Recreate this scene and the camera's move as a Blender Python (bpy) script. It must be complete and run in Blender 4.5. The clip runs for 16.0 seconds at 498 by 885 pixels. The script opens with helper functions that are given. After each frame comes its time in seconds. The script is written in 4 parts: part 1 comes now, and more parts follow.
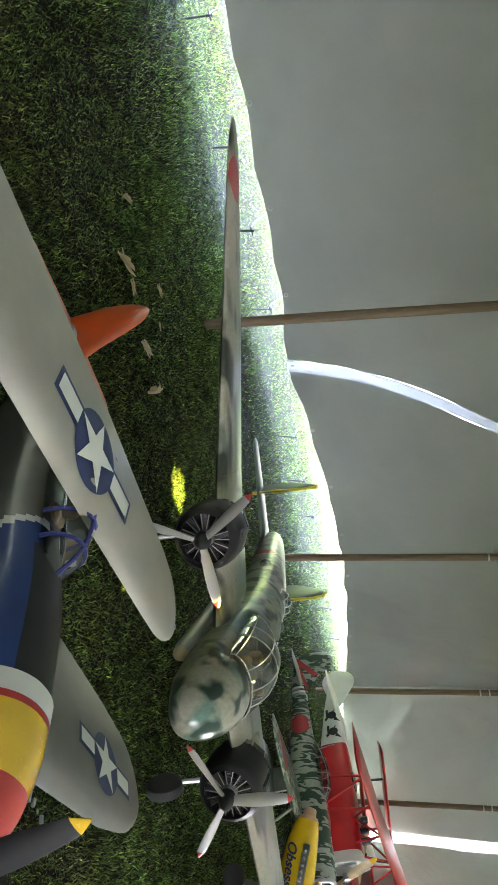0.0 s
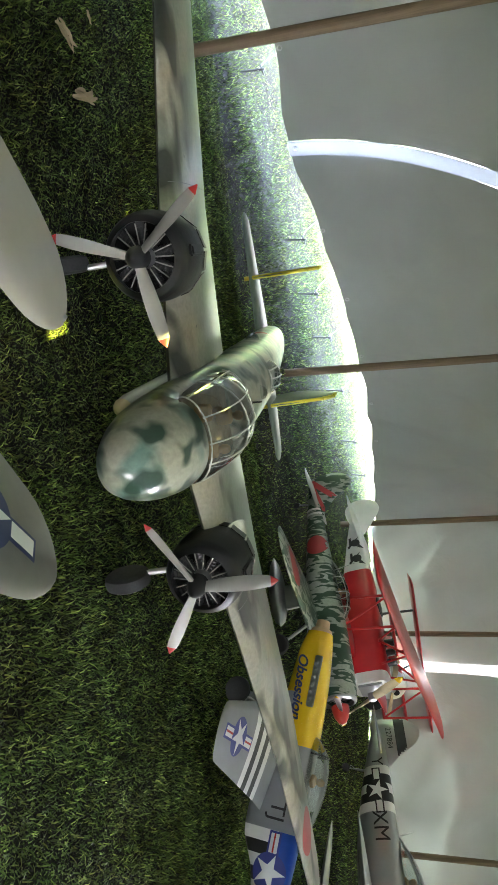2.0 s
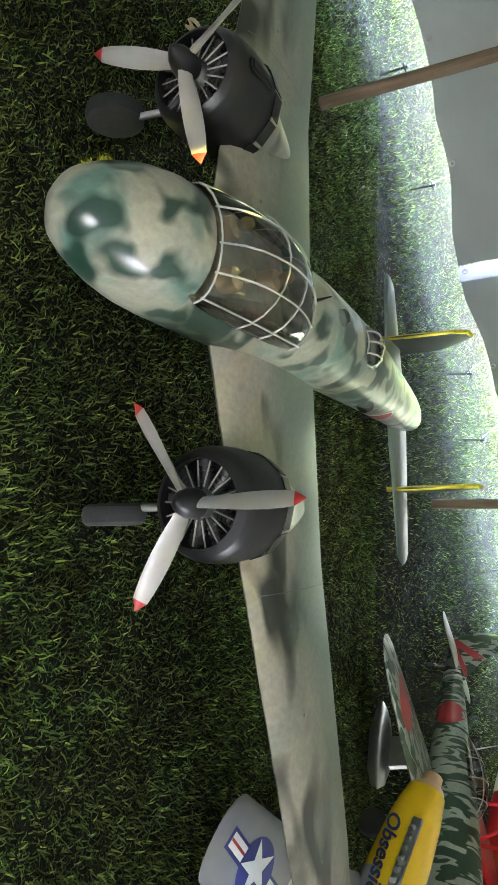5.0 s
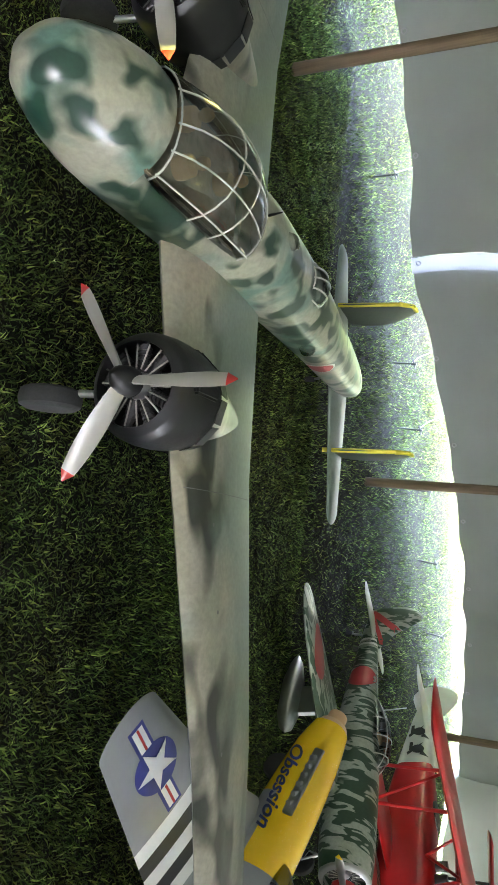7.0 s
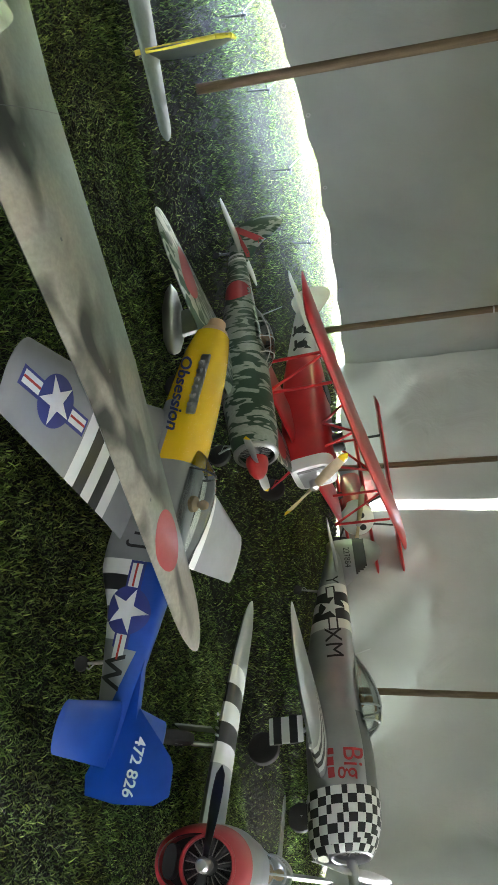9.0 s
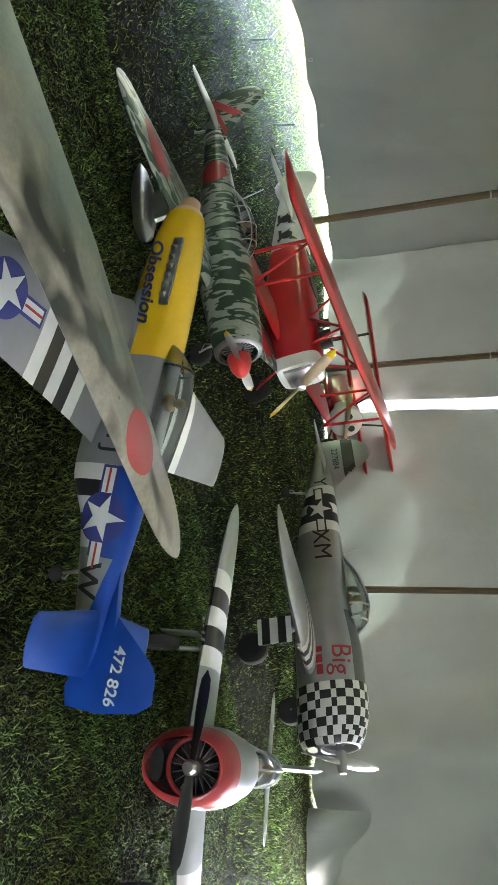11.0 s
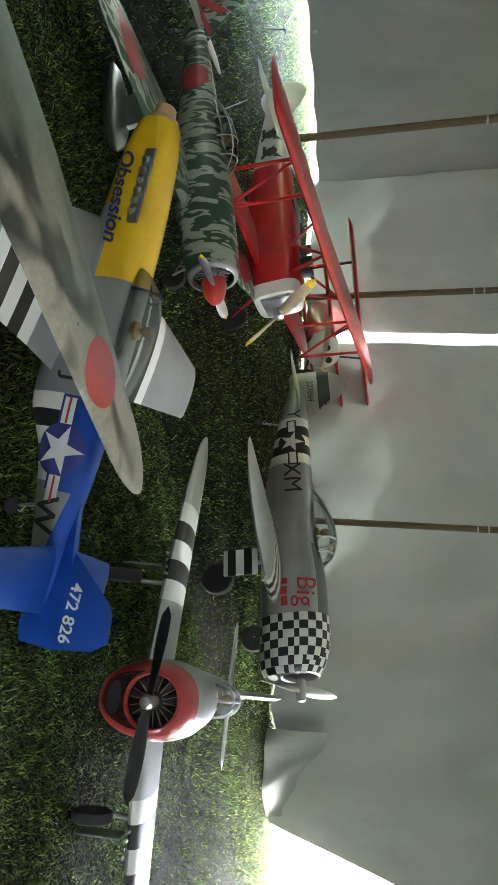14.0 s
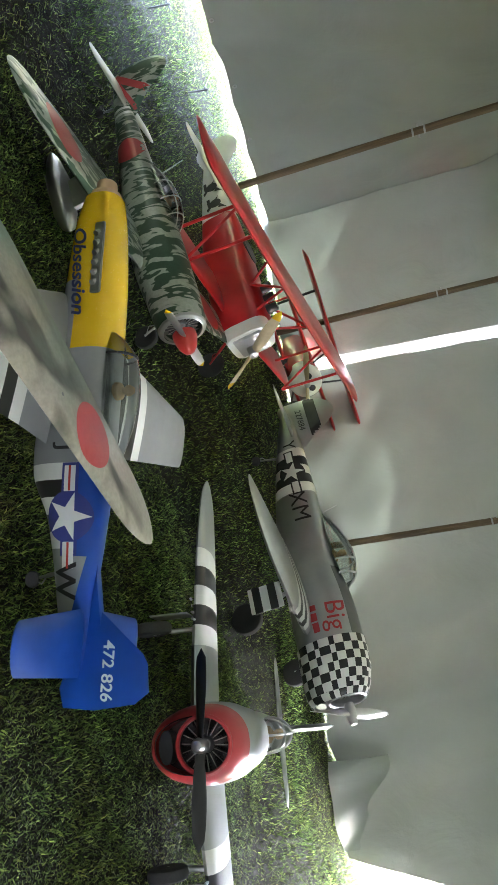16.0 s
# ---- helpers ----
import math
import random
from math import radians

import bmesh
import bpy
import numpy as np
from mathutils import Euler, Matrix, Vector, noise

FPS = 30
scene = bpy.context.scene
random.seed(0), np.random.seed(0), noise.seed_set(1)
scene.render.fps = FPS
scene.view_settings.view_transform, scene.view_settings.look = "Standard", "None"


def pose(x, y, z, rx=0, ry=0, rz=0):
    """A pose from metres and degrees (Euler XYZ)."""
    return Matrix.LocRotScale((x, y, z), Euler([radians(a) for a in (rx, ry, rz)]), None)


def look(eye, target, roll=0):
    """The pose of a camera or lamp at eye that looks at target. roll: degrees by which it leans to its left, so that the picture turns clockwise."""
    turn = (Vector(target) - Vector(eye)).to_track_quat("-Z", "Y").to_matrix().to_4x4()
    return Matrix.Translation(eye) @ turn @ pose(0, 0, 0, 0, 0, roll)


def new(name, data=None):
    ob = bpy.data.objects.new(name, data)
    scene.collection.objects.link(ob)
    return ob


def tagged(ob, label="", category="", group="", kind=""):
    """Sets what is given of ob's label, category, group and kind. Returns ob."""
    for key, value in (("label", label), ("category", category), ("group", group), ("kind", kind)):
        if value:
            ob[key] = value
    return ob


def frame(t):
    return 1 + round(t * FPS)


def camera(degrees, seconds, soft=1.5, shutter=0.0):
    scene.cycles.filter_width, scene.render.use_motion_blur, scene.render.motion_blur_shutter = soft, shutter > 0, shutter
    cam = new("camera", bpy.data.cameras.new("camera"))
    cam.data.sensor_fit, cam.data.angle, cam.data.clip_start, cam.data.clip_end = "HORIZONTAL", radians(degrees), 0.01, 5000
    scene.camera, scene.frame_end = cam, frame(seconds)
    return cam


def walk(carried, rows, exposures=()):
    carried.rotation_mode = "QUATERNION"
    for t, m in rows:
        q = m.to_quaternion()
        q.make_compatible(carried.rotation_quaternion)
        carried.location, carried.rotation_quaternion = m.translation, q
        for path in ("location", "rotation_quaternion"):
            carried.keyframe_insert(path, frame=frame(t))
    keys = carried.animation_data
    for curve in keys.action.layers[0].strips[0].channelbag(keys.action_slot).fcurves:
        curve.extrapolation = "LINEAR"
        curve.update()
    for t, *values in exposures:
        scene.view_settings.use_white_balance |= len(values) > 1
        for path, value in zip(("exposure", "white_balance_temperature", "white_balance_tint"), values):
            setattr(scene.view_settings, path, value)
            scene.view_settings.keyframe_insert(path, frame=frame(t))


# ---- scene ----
cam = camera(38.9, 16.0)
PATH = [
    (0, (0.007, -0.443, 1.205), (-0.172, 1.505, 0.788), 85.8),
    (0.5, (0.164, -0.192, 1.222), (-0.024, 1.754, 0.801), 83.5),
    (1, (0.212, 0.005, 1.218), (0.069, 1.949, 0.77), 84.8),
    (1.5, (0.363, 0.245, 1.26), (0.632, 2.167, 0.777), 85.4),
    (2, (0.556, 0.304, 1.251), (0.721, 2.223, 0.713), 85.2),
    (2.5, (0.792, 0.366, 1.272), (0.54, 2.276, 0.734), 80.3),
    (3, (0.89, 0.487, 1.265), (0.47, 2.27, 0.462), 80.1),
    (3.5, (1.042, 0.683, 1.285), (0.595, 2.373, 0.313), 80.3),
    (4, (1.278, 0.785, 1.307), (0.653, 2.438, 0.37), 84.1),
    (4.5, (1.407, 0.953, 1.291), (0.768, 2.599, 0.352), 84.4),
    (5, (1.528, 1.198, 1.303), (0.979, 2.864, 0.342), 84.5),
    (5.2, (1.635, 1.212, 1.337), (1.073, 2.867, 0.363), 83.3),
    (7.3, (1.803, 1.238, 1.352), (1.208, 2.966, 0.539), 91.0),
    (7.5, (1.797, 1.23, 1.359), (1.181, 2.951, 0.548), 91.1),
    (8, (1.769, 1.219, 1.408), (1.133, 2.926, 0.582), 87.7),
    (8.2, (1.752, 1.212, 1.401), (1.105, 2.916, 0.578), 87.5),
    (8.5, (1.818, 1.219, 1.462), (1.304, 3.026, 0.775), 84.9),
    (8.7, (1.889, 1.23, 1.472), (1.744, 3.141, 0.898), 84.2),
    (9, (1.95, 1.267, 1.415), (2.324, 3.154, 0.868), 85.0),
    (9.5, (2.021, 1.261, 1.398), (2.529, 3.118, 0.855), 85.2),
    (10, (2.065, 1.322, 1.364), (2.706, 3.138, 0.823), 84.7),
    (10.2, (2.076, 1.335, 1.372), (2.743, 3.142, 0.836), 84.8),
    (12.3, (1.962, 1.656, 1.389), (2.521, 3.5, 0.855), 88.6),
    (12.5, (1.982, 1.639, 1.392), (2.587, 3.475, 0.88), 88.6),
    (13, (1.982, 1.599, 1.391), (2.618, 3.431, 0.9), 87.7),
    (13.5, (1.991, 1.598, 1.39), (2.638, 3.428, 0.911), 88.1),
    (14, (2.048, 1.584, 1.375), (2.886, 3.336, 0.9), 90.0),
    (14.5, (2.069, 1.539, 1.399), (2.995, 3.25, 0.939), 85.7),
    (15, (2.047, 1.532, 1.391), (2.837, 3.313, 0.941), 83.7),
    (15.5, (2.026, 1.524, 1.408), (2.731, 3.341, 0.956), 82.3),
    (16, (2.058, 1.481, 1.423), (2.78, 3.287, 0.956), 77.5),
]
walk(cam, [(t, look(eye, target, roll)) for t, eye, target, roll in PATH], [(0, 7.0), (5.2, 7.0), (9.0, 6.9), (13.6, 6.9), (14.2, 6.6), (14.8, 6.6), (15.3, 6.95), (16, 6.95)])

# ---- world, sun, exposure ----
world = bpy.data.worlds.new("daylight")
scene.world = world
world.use_nodes = True
wn = world.node_tree.nodes
sky = wn.new("ShaderNodeTexSky")
sky.sky_type, sky.sun_disc = "NISHITA", False
sky.sun_elevation, sky.sun_rotation = radians(65.6), radians(115.5)
sky.dust_density, sky.ozone_density, sky.air_density = 8.0, 0.4, 0.55
wn["Background"].inputs["Strength"].default_value = 0.15
world.node_tree.links.new(sky.outputs[0], wn["Background"].inputs["Color"])
sun = new("sun", bpy.data.lights.new("sun", "SUN"))
sun.data.energy, sun.data.angle, sun.data.color = 5.0, radians(0.5), (0.92, 1.0, 1.06)
SUN_WAY = Vector((.9, -.43, 2.2)).normalized()
sun.matrix_world = look(SUN_WAY * 30, (0, 0, 0))


# ---- materials ----
def nodes_of(name):
    m = bpy.data.materials.new(name)
    m.use_nodes = True
    return m, m.node_tree.nodes, m.node_tree.links, m.node_tree.nodes["Principled BSDF"]


def coords(n, l, scale):
    tc = n.new("ShaderNodeTexCoord")
    mp = n.new("ShaderNodeMapping")
    mp.inputs["Scale"].default_value = scale if isinstance(scale, tuple) else (scale,) * 3
    l.new(tc.outputs["Object"], mp.inputs["Vector"])
    return mp.outputs["Vector"]


def noise_tex(n, l, vec, scale, detail=4.0, rough=0.55, distort=0.0):
    t = n.new("ShaderNodeTexNoise")
    t.inputs["Scale"].default_value, t.inputs["Detail"].default_value = scale, detail
    t.inputs["Roughness"].default_value, t.inputs["Distortion"].default_value = rough, distort
    l.new(vec, t.inputs["Vector"])
    return t.outputs["Fac"]


def ramp(n, l, fac, stops, ease="LINEAR"):
    r = n.new("ShaderNodeValToRGB")
    r.color_ramp.interpolation = ease
    els = r.color_ramp.elements
    while len(els) < len(stops):
        els.new(0.5)
    for e, (p, c) in zip(els, stops):
        e.position, e.color = p, (*c, 1)
    l.new(fac, r.inputs["Fac"])
    return r.outputs["Color"]


def mix(n, l, fac, a, b, kind="MIX"):
    m = n.new("ShaderNodeMix")
    m.data_type, m.blend_type = "RGBA", kind
    for v, s in ((fac, m.inputs[0]), (a, m.inputs[6]), (b, m.inputs[7])):
        if isinstance(v, tuple):
            s.default_value = (*v, 1)
        elif isinstance(v, (int, float)):
            s.default_value = v
        else:
            l.new(v, s)
    return m.outputs[2]


def bump(n, l, p, height, strength, dist=0.002):
    b = n.new("ShaderNodeBump")
    b.inputs["Strength"].default_value, b.inputs["Distance"].default_value = strength, dist
    l.new(height, b.inputs["Height"])
    l.new(b.outputs["Normal"], p.inputs["Normal"])


def paint(name, color, rough=0.35, metal=0.0, wear=0.12, coat=0.0, scale=6.0):
    """Painted or bare skin with faint mottling and fine dust."""
    m, n, l, p = nodes_of(name)
    v = coords(n, l, 1.0)
    big = noise_tex(n, l, v, scale, 5.0)
    fine = noise_tex(n, l, v, 140.0, 3.0)
    dark = tuple(c * (1 - wear) for c in color)
    lite = tuple(min(1, c * (1 + wear) + 0.01) for c in color)
    base = ramp(n, l, big, [(0.3, dark), (0.7, lite)])
    l.new(base, p.inputs["Base Color"])
    r = n.new("ShaderNodeMapRange")
    r.inputs[3].default_value, r.inputs[4].default_value = rough * 0.8, min(1, rough * 1.25)
    l.new(fine, r.inputs[0])
    l.new(r.outputs[0], p.inputs["Roughness"])
    p.inputs["Metallic"].default_value = metal
    p.inputs["Coat Weight"].default_value = coat
    p.inputs["Coat Roughness"].default_value = 0.12
    bump(n, l, p, fine, 0.08 if metal < 0.3 else 0.012, 0.0008)
    return m


def glass(name, tint=(0.85, 0.9, 0.9), alpha=0.25):
    m, n, l, p = nodes_of(name)
    p.inputs["Base Color"].default_value = (*tint, 1)
    p.inputs["Roughness"].default_value = 0.04
    p.inputs["Transmission Weight"].default_value = 0.0
    tr = n.new("ShaderNodeBsdfTransparent")
    tr.inputs["Color"].default_value = (0.8, 0.84, 0.82, 1)
    gl = n.new("ShaderNodeBsdfGlossy")
    gl.inputs["Roughness"].default_value = 0.05
    fr = n.new("ShaderNodeFresnel")
    fr.inputs["IOR"].default_value = 1.5
    ad = n.new("ShaderNodeMath")
    ad.operation = "MULTIPLY_ADD"
    ad.inputs[1].default_value, ad.inputs[2].default_value = 1.6, 0.06
    l.new(fr.outputs[0], ad.inputs[0])
    ms = n.new("ShaderNodeMixShader")
    l.new(ad.outputs[0], ms.inputs[0])
    l.new(tr.outputs[0], ms.inputs[1])
    l.new(gl.outputs[0], ms.inputs[2])
    l.new(ms.outputs[0], n["Material Output"].inputs["Surface"])
    return m


def blotched(name, base, spots, scale, lo, hi, rough=0.32, stretch=(1, 1, 1), distort=0.6, second=None, metal=0.0, aft=None):
    """Sprayed camouflage: soft or hard spots over a base colour, with a fainter second tone."""
    m, n, l, p = nodes_of(name)
    v = coords(n, l, stretch)
    f = noise_tex(n, l, v, scale, 1.5, 0.4, distort)
    under = base
    if second:
        f2 = noise_tex(n, l, v, scale * 0.55, 2.0, 0.5, 0.3)
        under = mix(n, l, ramp(n, l, f2, [(0.47, (0, 0, 0)), (0.64, (1, 1, 1))]), base, second)
    col = mix(n, l, ramp(n, l, f, [(lo, (0, 0, 0)), (hi, (1, 1, 1))]), under, spots)
    if aft:
        sep = n.new("ShaderNodeSeparateXYZ")
        l.new(coords(n, l, 1.0), sep.inputs[0])
        ab = n.new("ShaderNodeMath")
        ab.operation = "ABSOLUTE"
        l.new(sep.outputs["Y"], ab.inputs[0])
        ma = n.new("ShaderNodeMath")
        ma.operation = "MULTIPLY_ADD"
        ma.inputs[1].default_value = -0.2
        l.new(ab.outputs[0], ma.inputs[0])
        ng = n.new("ShaderNodeMath")
        ng.operation = "MULTIPLY"
        ng.inputs[1].default_value = -1.0
        l.new(sep.outputs["X"], ng.inputs[0])
        l.new(ng.outputs[0], ma.inputs[2])
        wob = n.new("ShaderNodeMath")
        wob.operation = "MULTIPLY_ADD"
        wob.inputs[1].default_value = 0.35
        l.new(noise_tex(n, l, v, 5.0, 3.0), wob.inputs[0])
        l.new(ma.outputs[0], wob.inputs[2])
        col = mix(n, l, ramp(n, l, wob.outputs[0], [(0.45, (0, 0, 0)), (0.62, (1, 1, 1))]), col, aft)
    fine = noise_tex(n, l, coords(n, l, 1.0), 60.0, 4.0)
    col = mix(n, l, 0.25, col, ramp(n, l, fine, [(0.3, (0.25, 0.25, 0.25)), (0.7, (0.75, 0.75, 0.75))]), "OVERLAY")
    l.new(col, p.inputs["Base Color"])
    p.inputs["Roughness"].default_value = rough
    p.inputs["Metallic"].default_value = metal
    p.inputs["Coat Weight"].default_value, p.inputs["Coat Roughness"].default_value = 0.3, 0.25
    bump(n, l, p, fine, 0.06, 0.0008)
    return m


def cloth(name, color, thru, pass_=0.036):
    """Tent fabric: part of the daylight on its outside comes through."""
    m, n, l, p = nodes_of(name)
    v = coords(n, l, 1.0)
    big = noise_tex(n, l, v, 0.7, 5.0)
    mid = noise_tex(n, l, v, 1.7, 5.0, 0.5, 0.8)
    fine = noise_tex(n, l, v, 300.0, 2.0)
    col = mix(n, l, 0.35, ramp(n, l, big, [(0.3, tuple(c * 0.86 for c in color)), (0.75, color)]),
              ramp(n, l, mid, [(0.25, tuple(c * 0.8 for c in color)), (0.7, color)]), "MULTIPLY")
    df, tl, ms = n.new("ShaderNodeBsdfDiffuse"), n.new("ShaderNodeBsdfTranslucent"), n.new("ShaderNodeMixShader")
    l.new(col, df.inputs["Color"])
    l.new(mix(n, l, 1.0, col, (pass_, pass_, pass_ * 0.97), "MULTIPLY"), tl.inputs["Color"])
    ms.inputs[0].default_value = thru
    b = n.new("ShaderNodeBump")
    b.inputs["Strength"].default_value, b.inputs["Distance"].default_value = 0.6, 0.06
    l.new(mid, b.inputs["Height"])
    l.new(b.outputs["Normal"], df.inputs["Normal"])
    l.new(df.outputs[0], ms.inputs[1])
    l.new(tl.outputs[0], ms.inputs[2])
    l.new(ms.outputs[0], n["Material Output"].inputs["Surface"])
    return m


def film(name, color):
    m, n, l, p = nodes_of(name)
    tr = n.new("ShaderNodeBsdfTransparent")
    tr.inputs["Color"].default_value = (*color, 1)
    l.new(tr.outputs[0], n["Material Output"].inputs["Surface"])
    return m


def grassy(name, per_island):
    m, n, l, p = nodes_of(name)
    v = coords(n, l, 1.0)
    big = noise_tex(n, l, v, 0.9, 5.0, 0.6)
    mid = noise_tex(n, l, v, 9.0, 4.0, 0.65)
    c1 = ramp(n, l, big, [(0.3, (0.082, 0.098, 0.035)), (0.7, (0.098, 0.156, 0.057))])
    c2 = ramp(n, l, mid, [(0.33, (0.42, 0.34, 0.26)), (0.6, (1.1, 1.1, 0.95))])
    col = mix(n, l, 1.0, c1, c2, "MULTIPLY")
    if per_island:
        g = n.new("ShaderNodeNewGeometry")
        hue = ramp(n, l, g.outputs["Random Per Island"], [(0.0, (0.25, 0.27, 0.24)), (0.45, (0.95, 1.0, 0.8)), (0.85, (1.9, 1.85, 1.5)), (0.93, (3.4, 2.9, 2.3)), (1.0, (5.0, 4.2, 3.2))])
        col = mix(n, l, 1.0, col, hue, "MULTIPLY")
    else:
        # Soil below the blades: grass colour darkened, shade between blades put in
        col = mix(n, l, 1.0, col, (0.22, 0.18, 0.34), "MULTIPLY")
    l.new(col, p.inputs["Base Color"])
    p.inputs["Roughness"].default_value = 0.5 if per_island else 0.9
    p.inputs["Specular IOR Level"].default_value = 0.18 if per_island else 0.1
    if per_island:
        tl, ms = n.new("ShaderNodeBsdfTranslucent"), n.new("ShaderNodeMixShader")
        l.new(mix(n, l, 1.0, col, (1.4, 1.7, 1.7), "MULTIPLY"), tl.inputs["Color"])
        ms.inputs[0].default_value = 0.45
        l.new(p.outputs[0], ms.inputs[1])
        l.new(tl.outputs[0], ms.inputs[2])
        l.new(ms.outputs[0], n["Material Output"].inputs["Surface"])
    if not per_island:
        bump(n, l, p, noise_tex(n, l, v, 60.0, 4.0), 0.8, 0.02)
    return m


def wooden(name, color):
    m, n, l, p = nodes_of(name)
    f = noise_tex(n, l, coords(n, l, (30, 30, 1.2)), 1.6, 6.0, 0.6, 1.5)
    l.new(ramp(n, l, f, [(0.3, tuple(c * 0.6 for c in color)), (0.7, color)]), p.inputs["Base Color"])
    p.inputs["Roughness"].default_value = 0.65
    bump(n, l, p, f, 0.3, 0.003)
    return m


M = {
    "silver": paint("aluminium_paint", (0.40, 0.41, 0.42), 0.33, 0.7, 0.06),
    "gunmetal": paint("dull_bare_metal", (0.20, 0.20, 0.19), 0.32, 0.5, 0.12),
    "grey": paint("light_grey_paint", (0.27, 0.28, 0.29), 0.38, 0.1, 0.08, 0.2),
    "warmgrey": paint("warm_grey_paint", (0.36, 0.35, 0.31), 0.3, 0.1, 0.08, 0.4),
    "darkgrey": paint("dark_grey_paint", (0.12, 0.125, 0.13), 0.4),
    "white": paint("white_paint", (0.78, 0.78, 0.76), 0.4, 0, 0.06),
    "black": paint("black_paint", (0.012, 0.012, 0.014), 0.35),
    "satin_black": paint("satin_black_cowling", (0.006, 0.006, 0.008), 0.4, 0.0, 0.3),
    "blue": paint("blue_paint", (0.003, 0.058, 0.36), 0.34, 0, 0.14),
    "deep_blue": paint("deep_blue_paint", (0.012, 0.045, 0.2), 0.3, 0, 0.1, 0.4),
    "navy": paint("navy_insignia", (0.02, 0.035, 0.13), 0.4),
    "roundel_blue": paint("blue_insignia", (0.035, 0.045, 0.25), 0.4),
    "bar_red": paint("red_insignia", (0.55, 0.04, 0.03), 0.4),
    "yellow": paint("yellow_paint", (0.80, 0.50, 0.012), 0.25, 0, 0.05, 0.6),
    "ochre": paint("ochre_paint", (0.72, 0.60, 0.05), 0.45),
    "red": paint("red_fabric", (0.55, 0.012, 0.015), 0.3, 0, 0.1, 0.4),
    "cowl_red": paint("red_cowl_paint", (0.45, 0.035, 0.04), 0.35, 0, 0.12, 0.3),
    "orange": paint("orange_paint", (0.75, 0.11, 0.015), 0.32, 0, 0.06, 0.5),
    "spinner_red": paint("spinner_red", (0.5, 0.03, 0.025), 0.3, 0, 0.1, 0.3),
    "steel": paint("worn_steel", (0.45, 0.45, 0.46), 0.32, 0.9, 0.15),
    "engine": paint("dark_engine_metal", (0.08, 0.08, 0.085), 0.45, 0.6, 0.2),
    "rubber": paint("tyre_rubber", (0.02, 0.02, 0.02), 0.75, 0, 0.2),
    "prop_grey": paint("grey_propeller", (0.36, 0.35, 0.33), 0.35, 0.2),
    "tan": paint("tan_doll_clothes", (0.38, 0.25, 0.13), 0.8),
    "cabin": paint("brown_cabin_lining", (0.2, 0.16, 0.12), 0.7, 0, 0.3, scale=30.0),
    "pinkish": paint("pale_spinner_primer", (0.72, 0.45, 0.28), 0.5),
    "frame": paint("canopy_frame", (0.48, 0.49, 0.45), 0.4),
    "glass": glass("clear_canopy"),
    "g3m_body": blotched("mottled_green_body", (0.33, 0.325, 0.26), (0.014, 0.045, 0.03), 11.0, 0.49, 0.60, 0.28, second=(0.12, 0.21, 0.175), distort=0.2),
    "g3m_wing": blotched("smudged_grey_wing", (0.33, 0.305, 0.25), (0.025, 0.028, 0.022), 5.2, 0.5, 0.65, 0.3, (1.6, 0.8, 1), 0.4, second=(0.25, 0.27, 0.22), aft=(0.17, 0.22, 0.185)),
    "g3m_nacelle": blotched("smudged_beige_nacelle", (0.33, 0.305, 0.25), (0.03, 0.03, 0.024), 6.0, 0.5, 0.66, 0.3, (1, 1, 1), 0.4, second=(0.22, 0.2, 0.16)),
    "tiger": blotched("tiger_stripe_camouflage", (0.36, 0.39, 0.34), (0.026, 0.065, 0.036), 10.0, 0.475, 0.515, 0.35, (2.3, 0.75, 0.75), 1.2),
    "cloth": cloth("tent_wall_fabric", (0.69, 0.715, 0.685), 0.45, 0.21),
    "roof": cloth("tent_roof_fabric", (0.74, 0.79, 0.74), 0.5, 0.0035),
    "clear_strip": cloth("pale_window_strip", (0.95, 0.95, 0.97), 0.85, 0.42),
    "film": film("yellow_spot_film", (0.17, 0.145, 0.03)),
    "fin_green": paint("dark_green_fin", (0.045, 0.06, 0.05), 0.4),
    "ground": grassy("shaded_grass_soil", False),
    "blade": grassy("grass_blades", True),
    "pole": wooden("brown_pole_wood", (0.2, 0.14, 0.085)),
    "husk": paint("dry_corn_husk", (0.55, 0.45, 0.28), 0.8, 0, 0.3),
    "galv": paint("galvanised_pole", (0.5, 0.5, 0.5), 0.35, 0.7),
}


# ---- mesh helpers ----
class Ctx:
    """Where an aircraft's full-size numbers go: scale, attitude and height, with its own ground frame."""
    def __init__(self, name, x, y, yaw, h=0.0, pitch=0.0, roll=0.0, s=1.0):
        self.root = new(name)
        self.root.empty_display_size = 0.1
        self.root.matrix_world = pose(x, y, 0, 0, 0, yaw)
        self.A = pose(0, 0, h) @ pose(0, 0, 0, 0, -pitch, 0) @ pose(0, 0, 0, roll, 0, 0) @ Matrix.Scale(s, 4)
        self.s = s


def finish(bm, mats, name, parent=None, A=None, sharp=40, label=""):
    if A is not None:
        bm.transform(A)
    bmesh.ops.recalc_face_normals(bm, faces=bm.faces)
    lim = radians(sharp)
    for e in bm.edges:
        e.smooth = len(e.link_faces) == 2 and e.calc_face_angle(0) < lim
    for f in bm.faces:
        f.smooth = True
    me = bpy.data.meshes.new(name)
    bm.to_mesh(me)
    bm.free()
    for m in mats if isinstance(mats, (list, tuple)) else [mats]:
        me.materials.append(M[m])
    ob = new(name, me)
    if parent is not None:
        ob.parent = parent
    if label:
        ob["label"] = label
    return ob


def part(c, name, bm, mats, parent=None, label="", sharp=40):
    return finish(bm, mats, name, parent or c.root, c.A, sharp, label)


